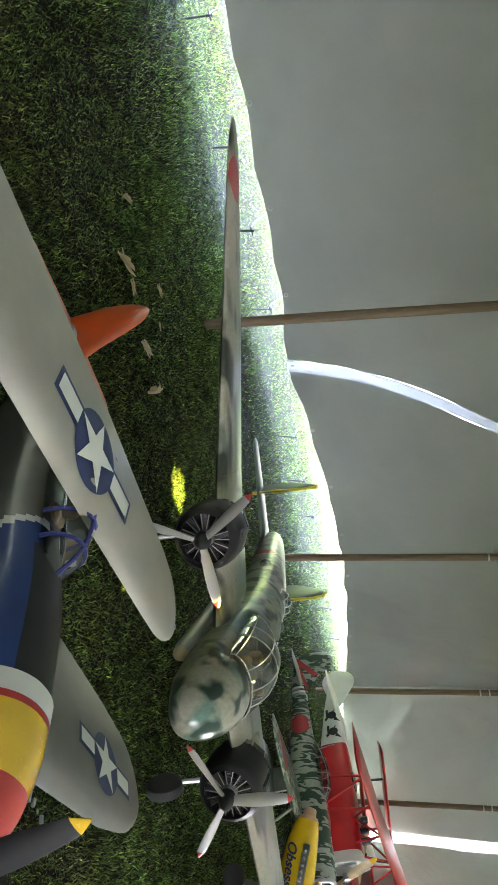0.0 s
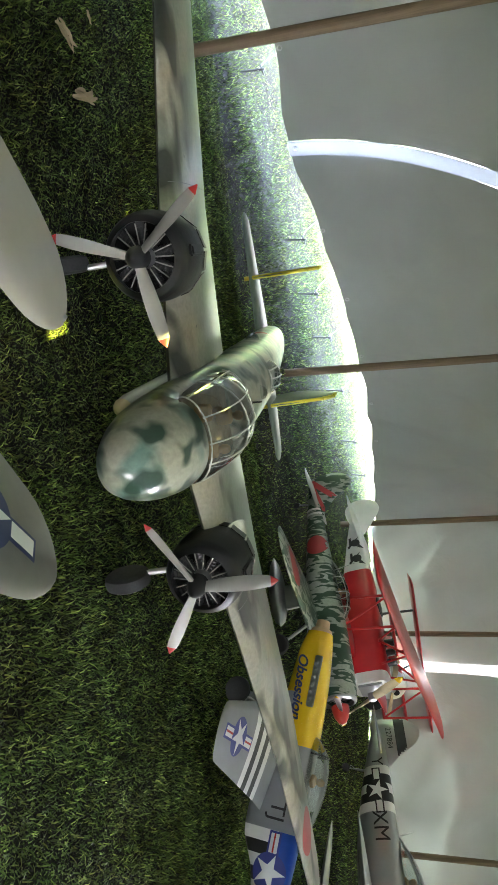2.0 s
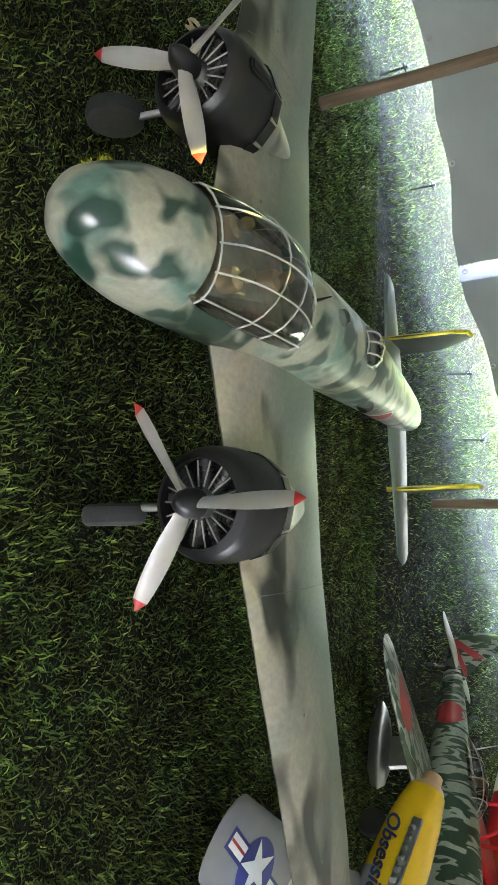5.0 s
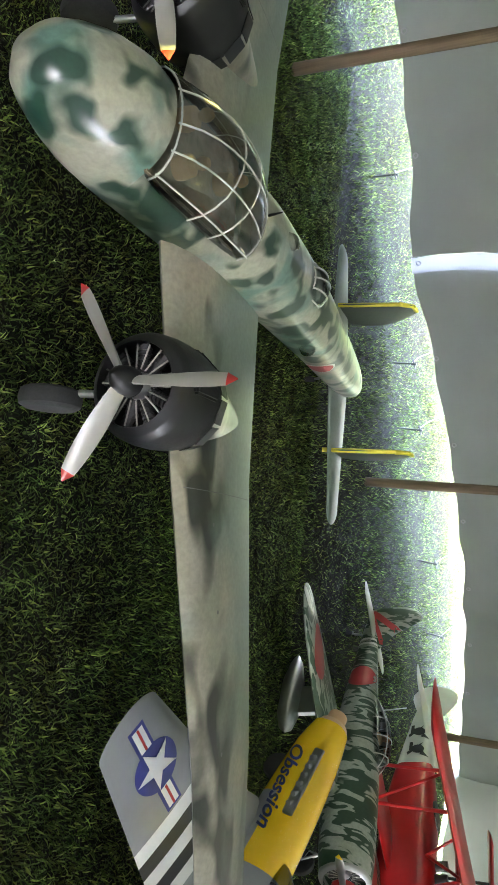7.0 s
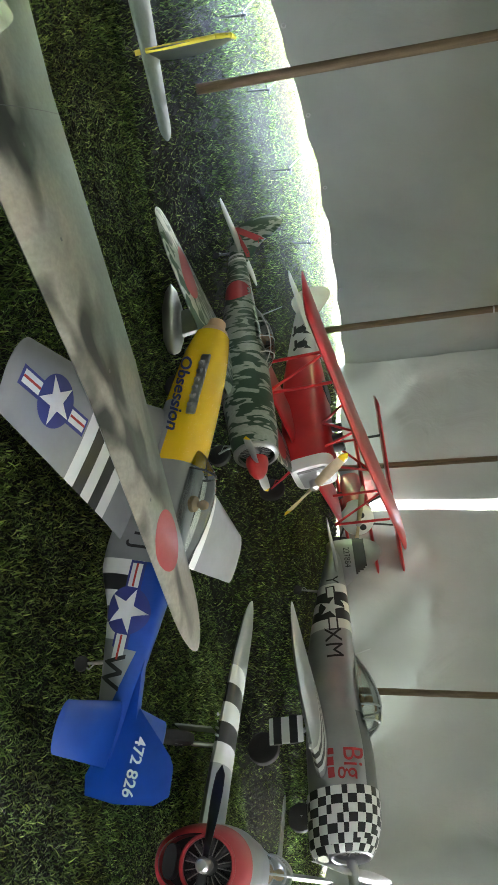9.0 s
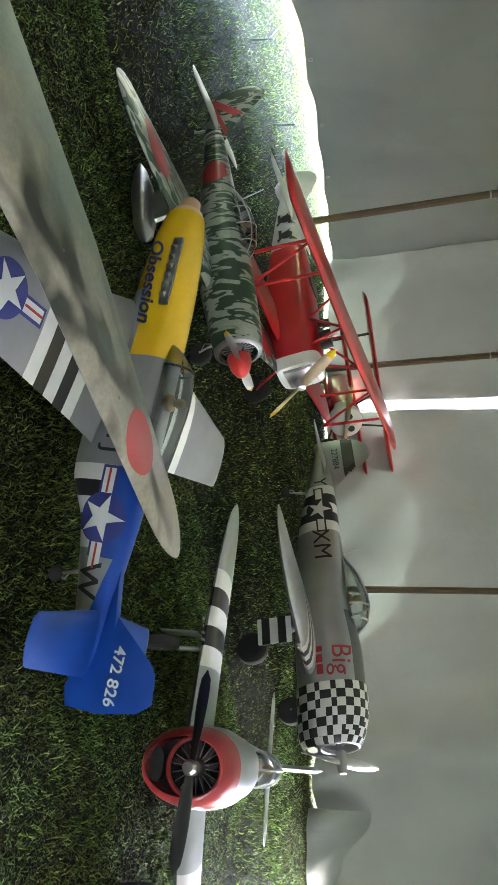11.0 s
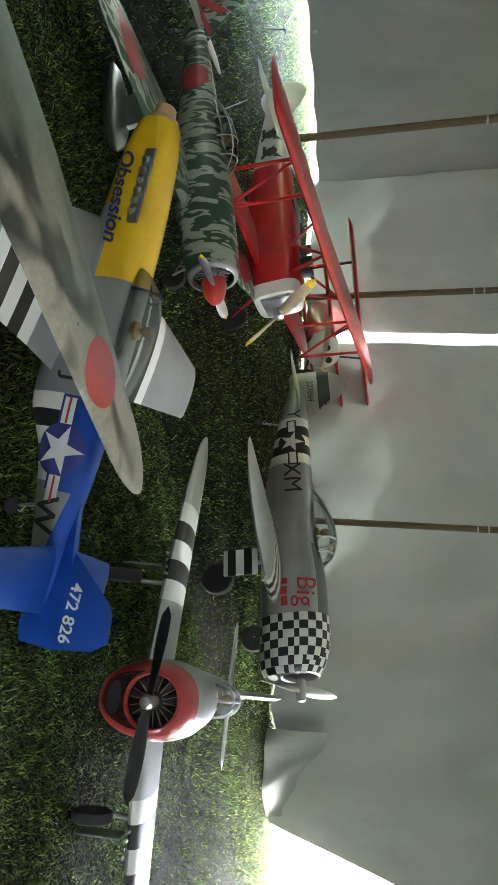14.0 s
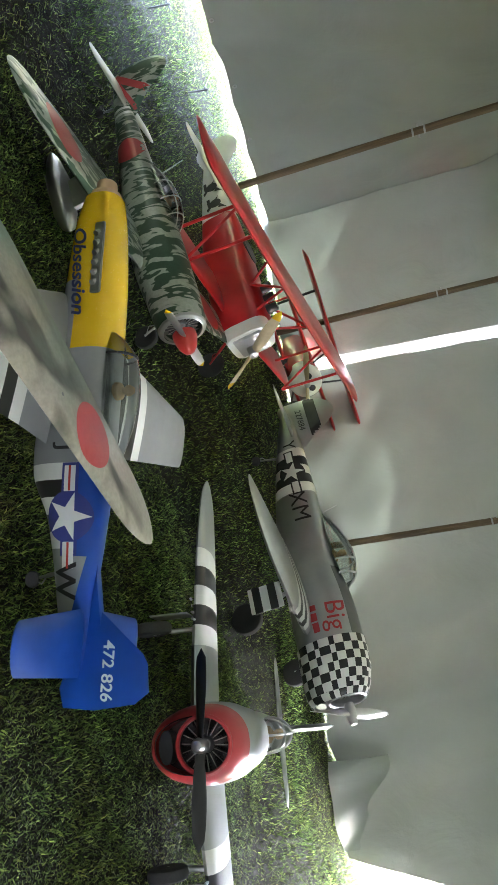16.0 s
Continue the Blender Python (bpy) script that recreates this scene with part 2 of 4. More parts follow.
def spline(rows, x):
    """Smooth value row at x from rows sorted by falling x."""
    rows = sorted(rows, key=lambda r: -r[0])
    if x >= rows[0][0]:
        return rows[0]
    for i in range(len(rows) - 1):
        a, b = rows[i], rows[i + 1]
        if a[0] >= x >= b[0]:
            u = (a[0] - x) / (a[0] - b[0])
            p, q = rows[max(0, i - 1)], rows[min(len(rows) - 1, i + 2)]
            out = [x]
            for k in range(1, len(a)):
                ma = (b[k] - p[k]) / (p[0] - b[0]) * (a[0] - b[0]) if p[0] != b[0] else 0
                mb = (q[k] - a[k]) / (a[0] - q[0]) * (a[0] - b[0]) if a[0] != q[0] else 0
                if p is a:
                    ma = b[k] - a[k]
                if q is b:
                    mb = b[k] - a[k]
                out.append((2 * u**3 - 3 * u**2 + 1) * a[k] + (u**3 - 2 * u**2 + u) * ma + (-2 * u**3 + 3 * u**2) * b[k] + (u**3 - u**2) * mb)
            return out
    return rows[-1]


def loft(rows, steps=26, seg=32, power=2.2, cuts=(), bands=None, caps=True):
    """Body of rounded sections: rows of (x, z of the middle, half width, height above, depth below)."""
    xs = sorted({r[0] for r in rows} | set(cuts) | set(np.linspace(rows[0][0], rows[-1][0], steps)), reverse=True)
    bm = bmesh.new()
    rings = []
    for x in xs:
        _, zc, w, ht, hb = spline(rows, x)
        ring = []
        for k in range(seg):
            a = 2 * math.pi * k / seg
            cy, cz = math.cos(a), math.sin(a)
            yy = w * math.copysign(abs(cy) ** (2 / power), cy)
            zz = (ht if cz > 0 else hb) * math.copysign(abs(cz) ** (2 / power), cz)
            ring.append(bm.verts.new((x, yy, zc + zz)))
        rings.append(ring)
    for i in range(len(rings) - 1):
        xm = (xs[i] + xs[i + 1]) / 2
        for k in range(seg):
            f = bm.faces.new((rings[i][k], rings[i][(k + 1) % seg], rings[i + 1][(k + 1) % seg], rings[i + 1][k]))
            if bands:
                f.material_index = bands(xm, f.calc_center_median())
    if caps:
        for ring in (rings[0], rings[-1]):
            f = bm.faces.new(ring)
            if bands:
                f.material_index = bands(ring[0].co.x, f.calc_center_median())
    return bm


def wing_mesh(stations, cuts=(), bands=None, tip=0.06, n=9, steps=14, root=True):
    """Wing panel of airfoil ribs: stations of (y, leading edge x, chord, z, thickness ratio), with a rounded tip."""
    y0, y1 = stations[0][0], stations[-1][0]
    ys = {s[0] for s in stations} | set(cuts) | set(np.linspace(y0, y1, steps))
    ys |= {y1 - (y1 - y0) * tip * (1 - math.sin(a)) for a in np.linspace(0, math.pi / 2, 7)}
    ys = sorted(ys, key=lambda y: abs(y))
    bm, ribs = bmesh.new(), []
    for y in ys:
        i = max(k for k in range(len(stations) - 1) if abs(stations[k][0]) <= abs(y) + 1e-9)
        a, b = stations[i], stations[i + 1]
        u = (y - a[0]) / (b[0] - a[0])
        le, ch, z, th = (a[k] + (b[k] - a[k]) * u for k in (1, 2, 3, 4))
        rest = (y1 - y) / ((y1 - y0) * tip)
        if rest < 1:
            k = max(0.12, math.sqrt(max(0, 1 - (1 - rest) ** 2)))
            le, ch, th = le - ch * (1 - k) * 0.45, ch * k, th * (0.35 + 0.65 * k)
        rib = []
        for side in (1, -1):
            for j in range(n + 1) if side > 0 else range(n - 1, 0, -1):
                t = (1 - math.cos(math.pi * j / n)) / 2
                thick = 5 * th * ch * (0.2969 * math.sqrt(t) - 0.126 * t - 0.3516 * t * t + 0.2843 * t**3 - 0.1036 * t**4)
                rib.append(bm.verts.new((le - t * ch, y, z + side * thick * (1.15 if side > 0 else 0.85))))
        ribs.append(rib)
    k = len(ribs[0])
    for i in range(len(ribs) - 1):
        ym = (ys[i] + ys[i + 1]) / 2
        for j in range(k):
            f = bm.faces.new((ribs[i][j], ribs[i][(j + 1) % k], ribs[i + 1][(j + 1) % k], ribs[i + 1][j]))
            if bands:
                f.material_index = bands(ym, f.calc_center_median())
    bm.faces.new(ribs[0])
    f = bm.faces.new(ribs[-1])
    if bands:
        f.material_index = bands(ys[-1], f.calc_center_median())
    return bm


def upright_fin(outline, thick):
    """Fin or rudder from an outline in x and z, rounded to its edges."""
    bm = bmesh.new()
    cx = sum(p[0] for p in outline) / len(outline)
    cz = sum(p[1] for p in outline) / len(outline)
    rim = [bm.verts.new((x, 0, z)) for x, z in outline]
    for s in (1, -1):
        mid = [bm.verts.new((cx + (x - cx) * 0.72, s * thick, cz + (z - cz) * 0.8)) for x, z in outline]
        for i in range(len(rim)):
            j = (i + 1) % len(rim)
            bm.faces.new((rim[i], rim[j], mid[j], mid[i]))
        bm.faces.new(mid)
    return bm


def smooth_outline(points, n=6):
    out = []
    k = len(points)
    for i in range(k):
        p0, p1, p2, p3 = (points[(i + d) % k] for d in (-1, 0, 1, 2))
        for t in np.linspace(0, 1, n, endpoint=False):
            out.append(tuple(0.5 * (2 * p1[c] + (p2[c] - p0[c]) * t + (2 * p0[c] - 5 * p1[c] + 4 * p2[c] - p3[c]) * t * t + (3 * p1[c] - p0[c] - 3 * p2[c] + p3[c]) * t**3) for c in (0, 1)))
    return out


def tube(a, b, r, seg=10, r2=None, bm=None):
    bm = bm or bmesh.new()
    a, b = Vector(a), Vector(b)
    m = Matrix.Translation((a + b) / 2) @ (b - a).to_track_quat("Z", "Y").to_matrix().to_4x4()
    bmesh.ops.create_cone(bm, cap_ends=True, segments=seg, radius1=r, radius2=r if r2 is None else r2, depth=(b - a).length, matrix=m)
    return bm


def box(lo, hi, bevel=0.0, m=None):
    bm = bmesh.new()
    size = [h - l for l, h in zip(lo, hi)]
    bmesh.ops.create_cube(bm, size=1, matrix=Matrix.Translation([(l + h) / 2 for l, h in zip(lo, hi)]) @ Matrix.Diagonal((*size, 1)))
    if bevel:
        bmesh.ops.bevel(bm, geom=bm.edges[:], offset=bevel, segments=2, affect="EDGES")
    if m:
        bm.transform(m)
    return bm


def lathe(profile, seg=28, caps=True):
    """Turned shape from (distance along, radius)."""
    bm = bmesh.new()
    rings = []
    for d, r in profile:
        rings.append([bm.verts.new((d, max(r, 1e-4) * math.cos(2 * math.pi * k / seg), max(r, 1e-4) * math.sin(2 * math.pi * k / seg))) for k in range(seg)])
    for a, b in zip(rings, rings[1:]):
        for k in range(seg):
            bm.faces.new((a[k], a[(k + 1) % seg], b[(k + 1) % seg], b[k]))
    if caps and profile[0][1] > 1e-3:
        bm.faces.new(rings[0])
    if caps and profile[-1][1] > 1e-3:
        bm.faces.new(rings[-1])
    return bm


def blade_mesh(length, width, turn, hub=0.0, tip=0.0):
    """One propeller blade along its turn angle in the disc, twisted, with its tip painted (slot 1)."""
    bm = bmesh.new()
    rows = []
    n = 10
    for i in range(n + 1):
        u = i / n
        r = hub + (length - hub) * u
        w = width * (0.45 + 0.55 * math.sin(math.pi * min(1, u * 0.9 + 0.12)) ** 0.6) * (1 if u < 0.9 else math.sqrt(max(0.02, 1 - ((u - 0.9) / 0.1) ** 2)))
        tw = radians(62 - 46 * u)
        t = width * 0.14 * (1.3 - u)
        row = []
        for k in range(8):
            a = 2 * math.pi * k / 8
            cw, ct = 0.5 * w * math.cos(a), t * math.sin(a)
            row.append(bm.verts.new((cw * math.sin(tw) + ct * math.cos(tw), cw * math.cos(tw) - ct * math.sin(tw), r)))
        rows.append(row)
    for i in range(n):
        for k in range(8):
            f = bm.faces.new((rows[i][k], rows[i][(k + 1) % 8], rows[i + 1][(k + 1) % 8], rows[i + 1][k]))
            f.material_index = int((i + 0.5) / n > 1 - tip)
    bm.faces.new(rows[0])
    f = bm.faces.new(rows[-1])
    f.material_index = int(tip > 0)
    bm.transform(Matrix.Rotation(radians(turn), 4, "X"))
    return bm


def propeller(c, at, length, width, blades, turn, mats, hub_r, spin, spin_mat, hub_label="", tip=0.1, tilt=0.0):
    """Propeller part with each blade and the spinner under it."""
    up = Matrix.Translation(at) @ Matrix.Rotation(radians(-tilt), 4, "Y")
    bm = lathe(spin, 20)
    bm.transform(up)
    hub = part(c, "propeller_hub", bm, spin_mat, label=hub_label)
    for k in range(blades):
        bm = blade_mesh(length, width, turn + 360 * k / blades, hub_r, tip)
        bm.transform(up)
        part(c, "propeller_blade", bm, mats, hub)
    return hub


def moved(bm, at):
    bm.transform(Matrix.Translation(at))
    return bm


def wheel(c, ground_at, r, w, hub_mat="steel", axis_yaw=0.0):
    """Wheel standing on the ground, in the aircraft's ground frame."""
    m = pose(*ground_at[:2], r, 0, 0, axis_yaw + 90)
    prof = [(-w / 2, r * 0.55), (-w / 2, r * 0.8), (-w * 0.36, r * 0.95), (0, r), (w * 0.36, r * 0.95), (w / 2, r * 0.8), (w / 2, r * 0.55)]
    bm = lathe(prof, 28)
    bm.transform(m)
    tyre = finish(bm, "rubber", "wheel", c.root, None)
    hub = lathe([(-w * 0.42, r * 0.12), (-w * 0.44, r * 0.5), (-w * 0.2, r * 0.57), (w * 0.2, r * 0.57), (w * 0.44, r * 0.5), (w * 0.42, r * 0.12)], 20)
    hub.transform(m)
    finish(hub, hub_mat, "wheel_hub", tyre, None)
    return tyre


def leg(c, top, ground_at, r, thick, mat="steel"):
    """Landing gear leg from a point of the airframe (full size) to the wheel's axle, with a scissor link."""
    a = c.A @ Vector(top)
    b = Vector((ground_at[0], ground_at[1], r))
    off = Vector((0, math.copysign(thick * 1.6, -ground_at[1]) if abs(ground_at[1]) > 0.02 else 0, 0))
    b2 = b + off
    bm = tube(a, a.lerp(b2, 0.6), thick)
    tube(a.lerp(b2, 0.55), b2, thick * 0.7, bm=bm)
    tube(b2, b, thick * 0.7, bm=bm)
    k = (a - b2).normalized().cross(Vector((0, 1, 0))).normalized() * thick * 3
    tube(a.lerp(b2, 0.6), a.lerp(b2, 0.78) + k, thick * 0.35, bm=bm)
    tube(a.lerp(b2, 0.78) + k, b2.lerp(a, 0.05), thick * 0.35, bm=bm)
    return finish(bm, mat, "landing_gear_leg", c.root, None)


def ground_under(c, p):
    q = c.A @ Vector(p)
    return (q.x, q.y)


def radial_engine(c, x, r, cyl, parent=None, z=0.0, y=0.0, rods=18):
    """Crankcase with a ring of finned cylinders."""
    bm = lathe([(x + r * 0.16, r * 0.02), (x + r * 0.14, r * 0.2), (x - r * 0.05, r * 0.32), (x - r * 0.3, r * 0.34)], 18)
    bm.transform(Matrix.Translation((0, y, z)))
    e = part(c, "engine", bm, "steel", parent)
    cb = bmesh.new()
    for k in range(cyl):
        a = 2 * math.pi * (k + 0.5) / cyl
        d = Vector((0, math.cos(a), math.sin(a)))
        o = Vector((x - r * 0.12, y, z))
        for q in range(5):
            tube(o + d * r * (0.34 + q * 0.11), o + d * r * (0.40 + q * 0.11), r * 0.15, 10, bm=cb)
        tube(o + d * r * 0.3, o + d * r * 0.9, r * 0.11, 8, bm=cb)
        side = Vector((0, -d.z, d.y)) * r * 0.09
        tube(o + d * r * 0.25 + side + Vector((r * 0.1, 0, 0)), o + d * r * 0.92 + side + Vector((r * 0.06, 0, 0)), r * 0.022, 6, bm=cb)
        tube(o + d * r * 0.25 - side + Vector((r * 0.1, 0, 0)), o + d * r * 0.92 - side + Vector((r * 0.06, 0, 0)), r * 0.022, 6, bm=cb)
    part(c, "cylinder_ring", cb, "engine", e)
    if rods:
        for k in range(rods):
            a = 2 * math.pi * (k + 0.25) / rods
            d = Vector((0, math.cos(a), math.sin(a)))
            o = Vector((x + r * 0.12, y, z))
            part(c, "pushrod", tube(o + d * r * 0.34, o + d * r * 0.88 - Vector((r * 0.05, 0, 0)), r * 0.02, 6), "prop_grey", e)
    return e


# ---- markings laid on a surface ----
from mathutils.bvhtree import BVHTree


def surface_of(bm):
    bm.normal_update()
    return BVHTree.FromBMesh(bm)


def star_points(r, n=5, turn=90):
    return [(rr * math.cos(radians(turn + 36 * k)), rr * math.sin(radians(turn + 36 * k))) for k in range(10) for rr in [r if k % 2 == 0 else r * 0.382]]


def disc_points(r, n=36):
    return [(r * math.cos(2 * math.pi * k / n), r * math.sin(2 * math.pi * k / n)) for k in range(n)]


def rect_points(x0, y0, x1, y1):
    return [(x0, y0), (x1, y0), (x1, y1), (x0, y1)]


def lay(c, name, tree, polys, at, u, v, mat, parent, lift, cell=0.12, label=""):
    """Marking made of flat outlines in u and v about a point, dropped on to the surface along u x v."""
    u, v = Vector(u).normalized(), Vector(v).normalized()
    nrm = u.cross(v).normalized()
    at = Vector(at)
    bm = bmesh.new()
    for poly in polys:
        if isinstance(poly, tuple) and poly[0] == "tris":
            vs = [bm.verts.new((x, y, 0)) for x, y in poly[1]]
            for t in poly[2]:
                try:
                    bm.faces.new([vs[i] for i in t])
                except ValueError:
                    pass
        else:
            bm.faces.new([bm.verts.new((x, y, 0)) for x, y in poly])
    bmesh.ops.triangulate(bm, faces=[f for f in bm.faces if len(f.verts) > 3])
    xs = [p.co.x for p in bm.verts]
    ys = [p.co.y for p in bm.verts]
    for axis, lo, hi in ((0, min(xs), max(xs)), (1, min(ys), max(ys))):
        k = int((hi - lo) / cell)
        for i in range(1, k + 1):
            co = [0, 0, 0]
            no = [0, 0, 0]
            co[axis], no[axis] = lo + (hi - lo) * i / (k + 1), 1
            bmesh.ops.bisect_plane(bm, geom=bm.verts[:] + bm.edges[:] + bm.faces[:], plane_co=co, plane_no=no)
    gone = []
    for p in bm.verts:
        w = at + u * p.co.x + v * p.co.y
        hit, normal, _, _ = tree.ray_cast(w + nrm * 3, -nrm)
        if hit is None:
            gone.append(p)
            p.co = w
        else:
            p.co = hit + nrm * lift
    bmesh.ops.delete(bm, geom=gone, context="VERTS")
    if not bm.faces:
        bm.free()
        return None
    return part(c, name, bm, mat, parent, label)


def letters(text, size, shear=0.0, bold=0.0):
    """Flat outlines of a text in the built-in font, centred."""
    cu = bpy.data.curves.new("lettering", "FONT")
    cu.body, cu.size, cu.shear, cu.offset = text, size, shear, bold
    cu.align_x, cu.align_y = "CENTER", "CENTER"
    ob = bpy.data.objects.new("lettering", cu)
    scene.collection.objects.link(ob)
    me = bpy.data.meshes.new_from_object(ob.evaluated_get(bpy.context.evaluated_depsgraph_get()))
    out = ("tris", [(p.co.x, p.co.y) for p in me.vertices], [tuple(f.vertices) for f in me.polygons])
    bpy.data.objects.remove(ob)
    bpy.data.meshes.remove(me)
    bpy.data.curves.remove(cu)
    return out


def star_and_bar(c, tree, at, u, v, r, parent, red=False, blue="navy", edge=True, lift=0.008):
    """National insignia: blue disc, white star, white bars with a blue edge."""
    k = r
    lay(c, "insignia_edge", tree, [rect_points(-2.1 * k, -0.32 * k, 2.1 * k, 0.42 * k)], at, u, v, blue, parent, lift)
    lay(c, "insignia_disc", tree, [disc_points(k)], at, u, v, blue, parent, lift * 1.6)
    lay(c, "insignia_bar", tree, [rect_points(-1.98 * k, -0.2 * k, -0.97 * k, 0.3 * k)], at, u, v, "white", parent, lift * 2.2)
    lay(c, "insignia_bar", tree, [rect_points(0.97 * k, -0.2 * k, 1.98 * k, 0.3 * k)], at, u, v, "white", parent, lift * 2.2)
    if red:
        for a, b in ((-1.98, -0.99), (0.99, 1.98)):
            lay(c, "insignia_stripe", tree, [rect_points(a * k, 0.0, b * k, 0.1 * k)], at, u, v, "bar_red", parent, lift * 3)
    lay(c, "insignia_star", tree, [star_points(k * 0.97)], at, u, v, "white", parent, lift * 2.8)


# ---- ground, tent ----
D1, D2 = Vector((0.67, 0.742, 0)), Vector((0.742, -0.67, 0))
CORNER = Vector((2.9, 10.95, 0))
EAVE = 3.1


def ground_sheet():
    bm = bmesh.new()
    bmesh.ops.create_grid(bm, x_segments=60, y_segments=60, size=300)
    for v in bm.verts:
        v.co.x, v.co.y = (math.copysign(abs(c / 300) ** 2.2 * 300, c) for c in (v.co.x, v.co.y))
        v.co.x += 2
        v.co.y += 4
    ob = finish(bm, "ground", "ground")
    return tagged(ob, "mown green grass with darker trodden patches", "ground", kind="structure")


ground_sheet()



HEM = [(-17, .18), (-9.2, .27), (-7.7, .29), (-7, .28), (-6.3, .21), (-5.9, .25), (-5.4, .33), (-4.6, .41), (-3.4, .42), (-2.6, .39), (-1.3, .26), (-.3, .14), (0.2, .1)]


def hem_one(s):
    return float(np.interp(s, [h[0] for h in HEM], [h[1] for h in HEM]))


def panel(name, o, d, s0, s1, hem, top, mat, label, seed=0, gather=None, fold=1.0, lean=0.0):
    """Hanging fabric between two slanting edges s0(z) and s1(z) along the wall's line, with folds and a drawn-up lower edge."""
    nrm = Vector((-d.y, d.x, 0))
    length = s1(1) - s0(1)
    nu, nv = max(4, int(length / 0.06)), 40
    bm = bmesh.new()
    grid = []
    for i in range(nu + 1):
        u = i / nu
        sm = s0(0) + (s1(0) - s0(0)) * u
        bay = abs(math.sin(math.pi * sm / 0.8 + seed))
        lo = hem(sm) + 0.018 * bay - 0.012 + 0.02 * noise.noise((sm * 1.3, seed, 8))
        col = []
        for j in range(nv + 1):
            k = j / nv
            z = lo + (top - lo) * k
            s = s0(z) + (s1(z) - s0(z)) * u
            q = 0.07 * noise.noise((s * 0.7 + z * 0.4, z * 0.6, seed)) + 0.035 * noise.noise((s * 2.1 + z * 1.8, z * 0.9, seed + 5))
            q += 0.03 * abs(noise.noise((s * 1.3 - z * 1.1, z * 1.7, seed + 9)))
            q += 0.016 * math.sin(s * 11 + 5 * noise.noise((s * 0.5, z, seed))) * max(0, k - 0.3) + 0.05 * bay * (1 - k) ** 3
            if gather:
                g = min(1, max(0, (s - gather) / 1.6))
                q += 0.3 * g * noise.noise((s * 1.7 + 0.4 * z, z * 0.3, seed + 3)) + 0.06 * g * math.sin(s * 6.0 + 1.5 * z) - 0.55 * g * g * (3 - 2 * g)
            p = o + d * s + nrm * (q * fold - lean * min(1, max(0, -s / 3)) * z / 3.1)
            col.append(bm.verts.new((p.x, p.y, z)))
        grid.append(col)
    for i in range(nu):
        for j in range(nv):
            bm.faces.new((grid[i][j], grid[i + 1][j], grid[i + 1][j + 1], grid[i][j + 1]))
    ob = finish(bm, mat, name, sharp=80)
    sol = ob.modifiers.new("thickness", "SOLIDIFY")
    sol.thickness = 0.004
    return tagged(ob, label, "tent wall", kind="structure")


W1A = CORNER - D1 * 17
W2B = CORNER + D2 * 15
BACK = W1A + D2 * 15
FABRIC = "pale grey tent wall of hanging creased fabric"
LEAN, TOP = 1.5, 3.84
E1 = lambda z: -6.38 - .26 * z + .16 * z * z
E2 = lambda z: 2.04 + .06 * z
DOOR = lambda z: 7.15 + .35 * z
flat = lambda v: (lambda q: v)
panel("wall_north_west", CORNER, D1, flat(-17), E1, hem_one, TOP, "cloth", FABRIC, 1, lean=LEAN)
panel("wall_north", CORNER, D1, lambda z: E1(z) + .125, flat(.12), hem_one, TOP, "cloth", FABRIC, 2, lean=LEAN)
panel("window_1", CORNER, D1, E1, lambda z: E1(z) + .125, hem_one, EAVE, "clear_strip", "narrow pale see-through strip between two wall panels", 2, None, .3, LEAN)
panel("wall_north_east", CORNER, D2, flat(-.12), E2, flat(.06), EAVE, "cloth", FABRIC, 3)
panel("window_2", CORNER, D2, E2, lambda z: E2(z) + .13, flat(.06), EAVE, "clear_strip", "narrow pale see-through strip between two wall panels", 3, None, .3)
panel("wall_east", CORNER, D2, lambda z: E2(z) + .13, DOOR, flat(.03), EAVE, "cloth", "pale grey tent wall gathered in folds beside an opening", 4, 4.6)
panel("wall_door_side", CORNER, D2, lambda z: 10.4 - .1 * z, flat(15), flat(.03), EAVE, "cloth", FABRIC, 5)
# Walls out of view, in dense roof fabric to cut light on the models
panel("wall_south_east", W2B, -D1, flat(0), flat(9), flat(.03), EAVE, "roof", FABRIC, 6)
panel("wall_south", W2B, -D1, flat(11.6), flat(17), flat(.03), EAVE, "roof", FABRIC, 8)
panel("wall_south_west", BACK, -D2, flat(0), flat(15), flat(.03), EAVE, "roof", FABRIC, 7)



def door_flap():
    """Loose lower corner of the gathered wall, folded back beside the opening."""
    a, b = Vector((7.1, 6.12, .015)), Vector((7.72, 5.7, .015))
    into = Vector((-.67, -.742, 0))
    bm = bmesh.new()
    grid = []
    for i in range(25):
        u = i / 24
        row = []
        for j in range(17):
            v = j / 16
            high = .52 * (1 - .75 * u) + .05 * math.sin(9 * u)
            curl = .16 * math.sin(math.pi * u) * (1 - v) ** 2 - .14 * v * v + .035 * math.sin(11 * u + 3 * v)
            p = a.lerp(b, u) + into * curl
            row.append(bm.verts.new((p.x, p.y, .015 + high * v)))
        grid.append(row)
    for i in range(24):
        for j in range(16):
            bm.faces.new((grid[i][j], grid[i + 1][j], grid[i + 1][j + 1], grid[i][j + 1]))
    ob = finish(bm, "cloth", "tent_flap", sharp=80)
    ob.modifiers.new("thickness", "SOLIDIFY").thickness = .004
    return tagged(ob, "loose pale tent flap folded back on the grass", "tent wall", kind="structure")


door_flap()

# x, y, radius of ground sun spots, let in by added unseen panes
SPOTS = ((-.11, 3.25, .1), (.27, 2.49, .075), (3.40, 7.7, .25))


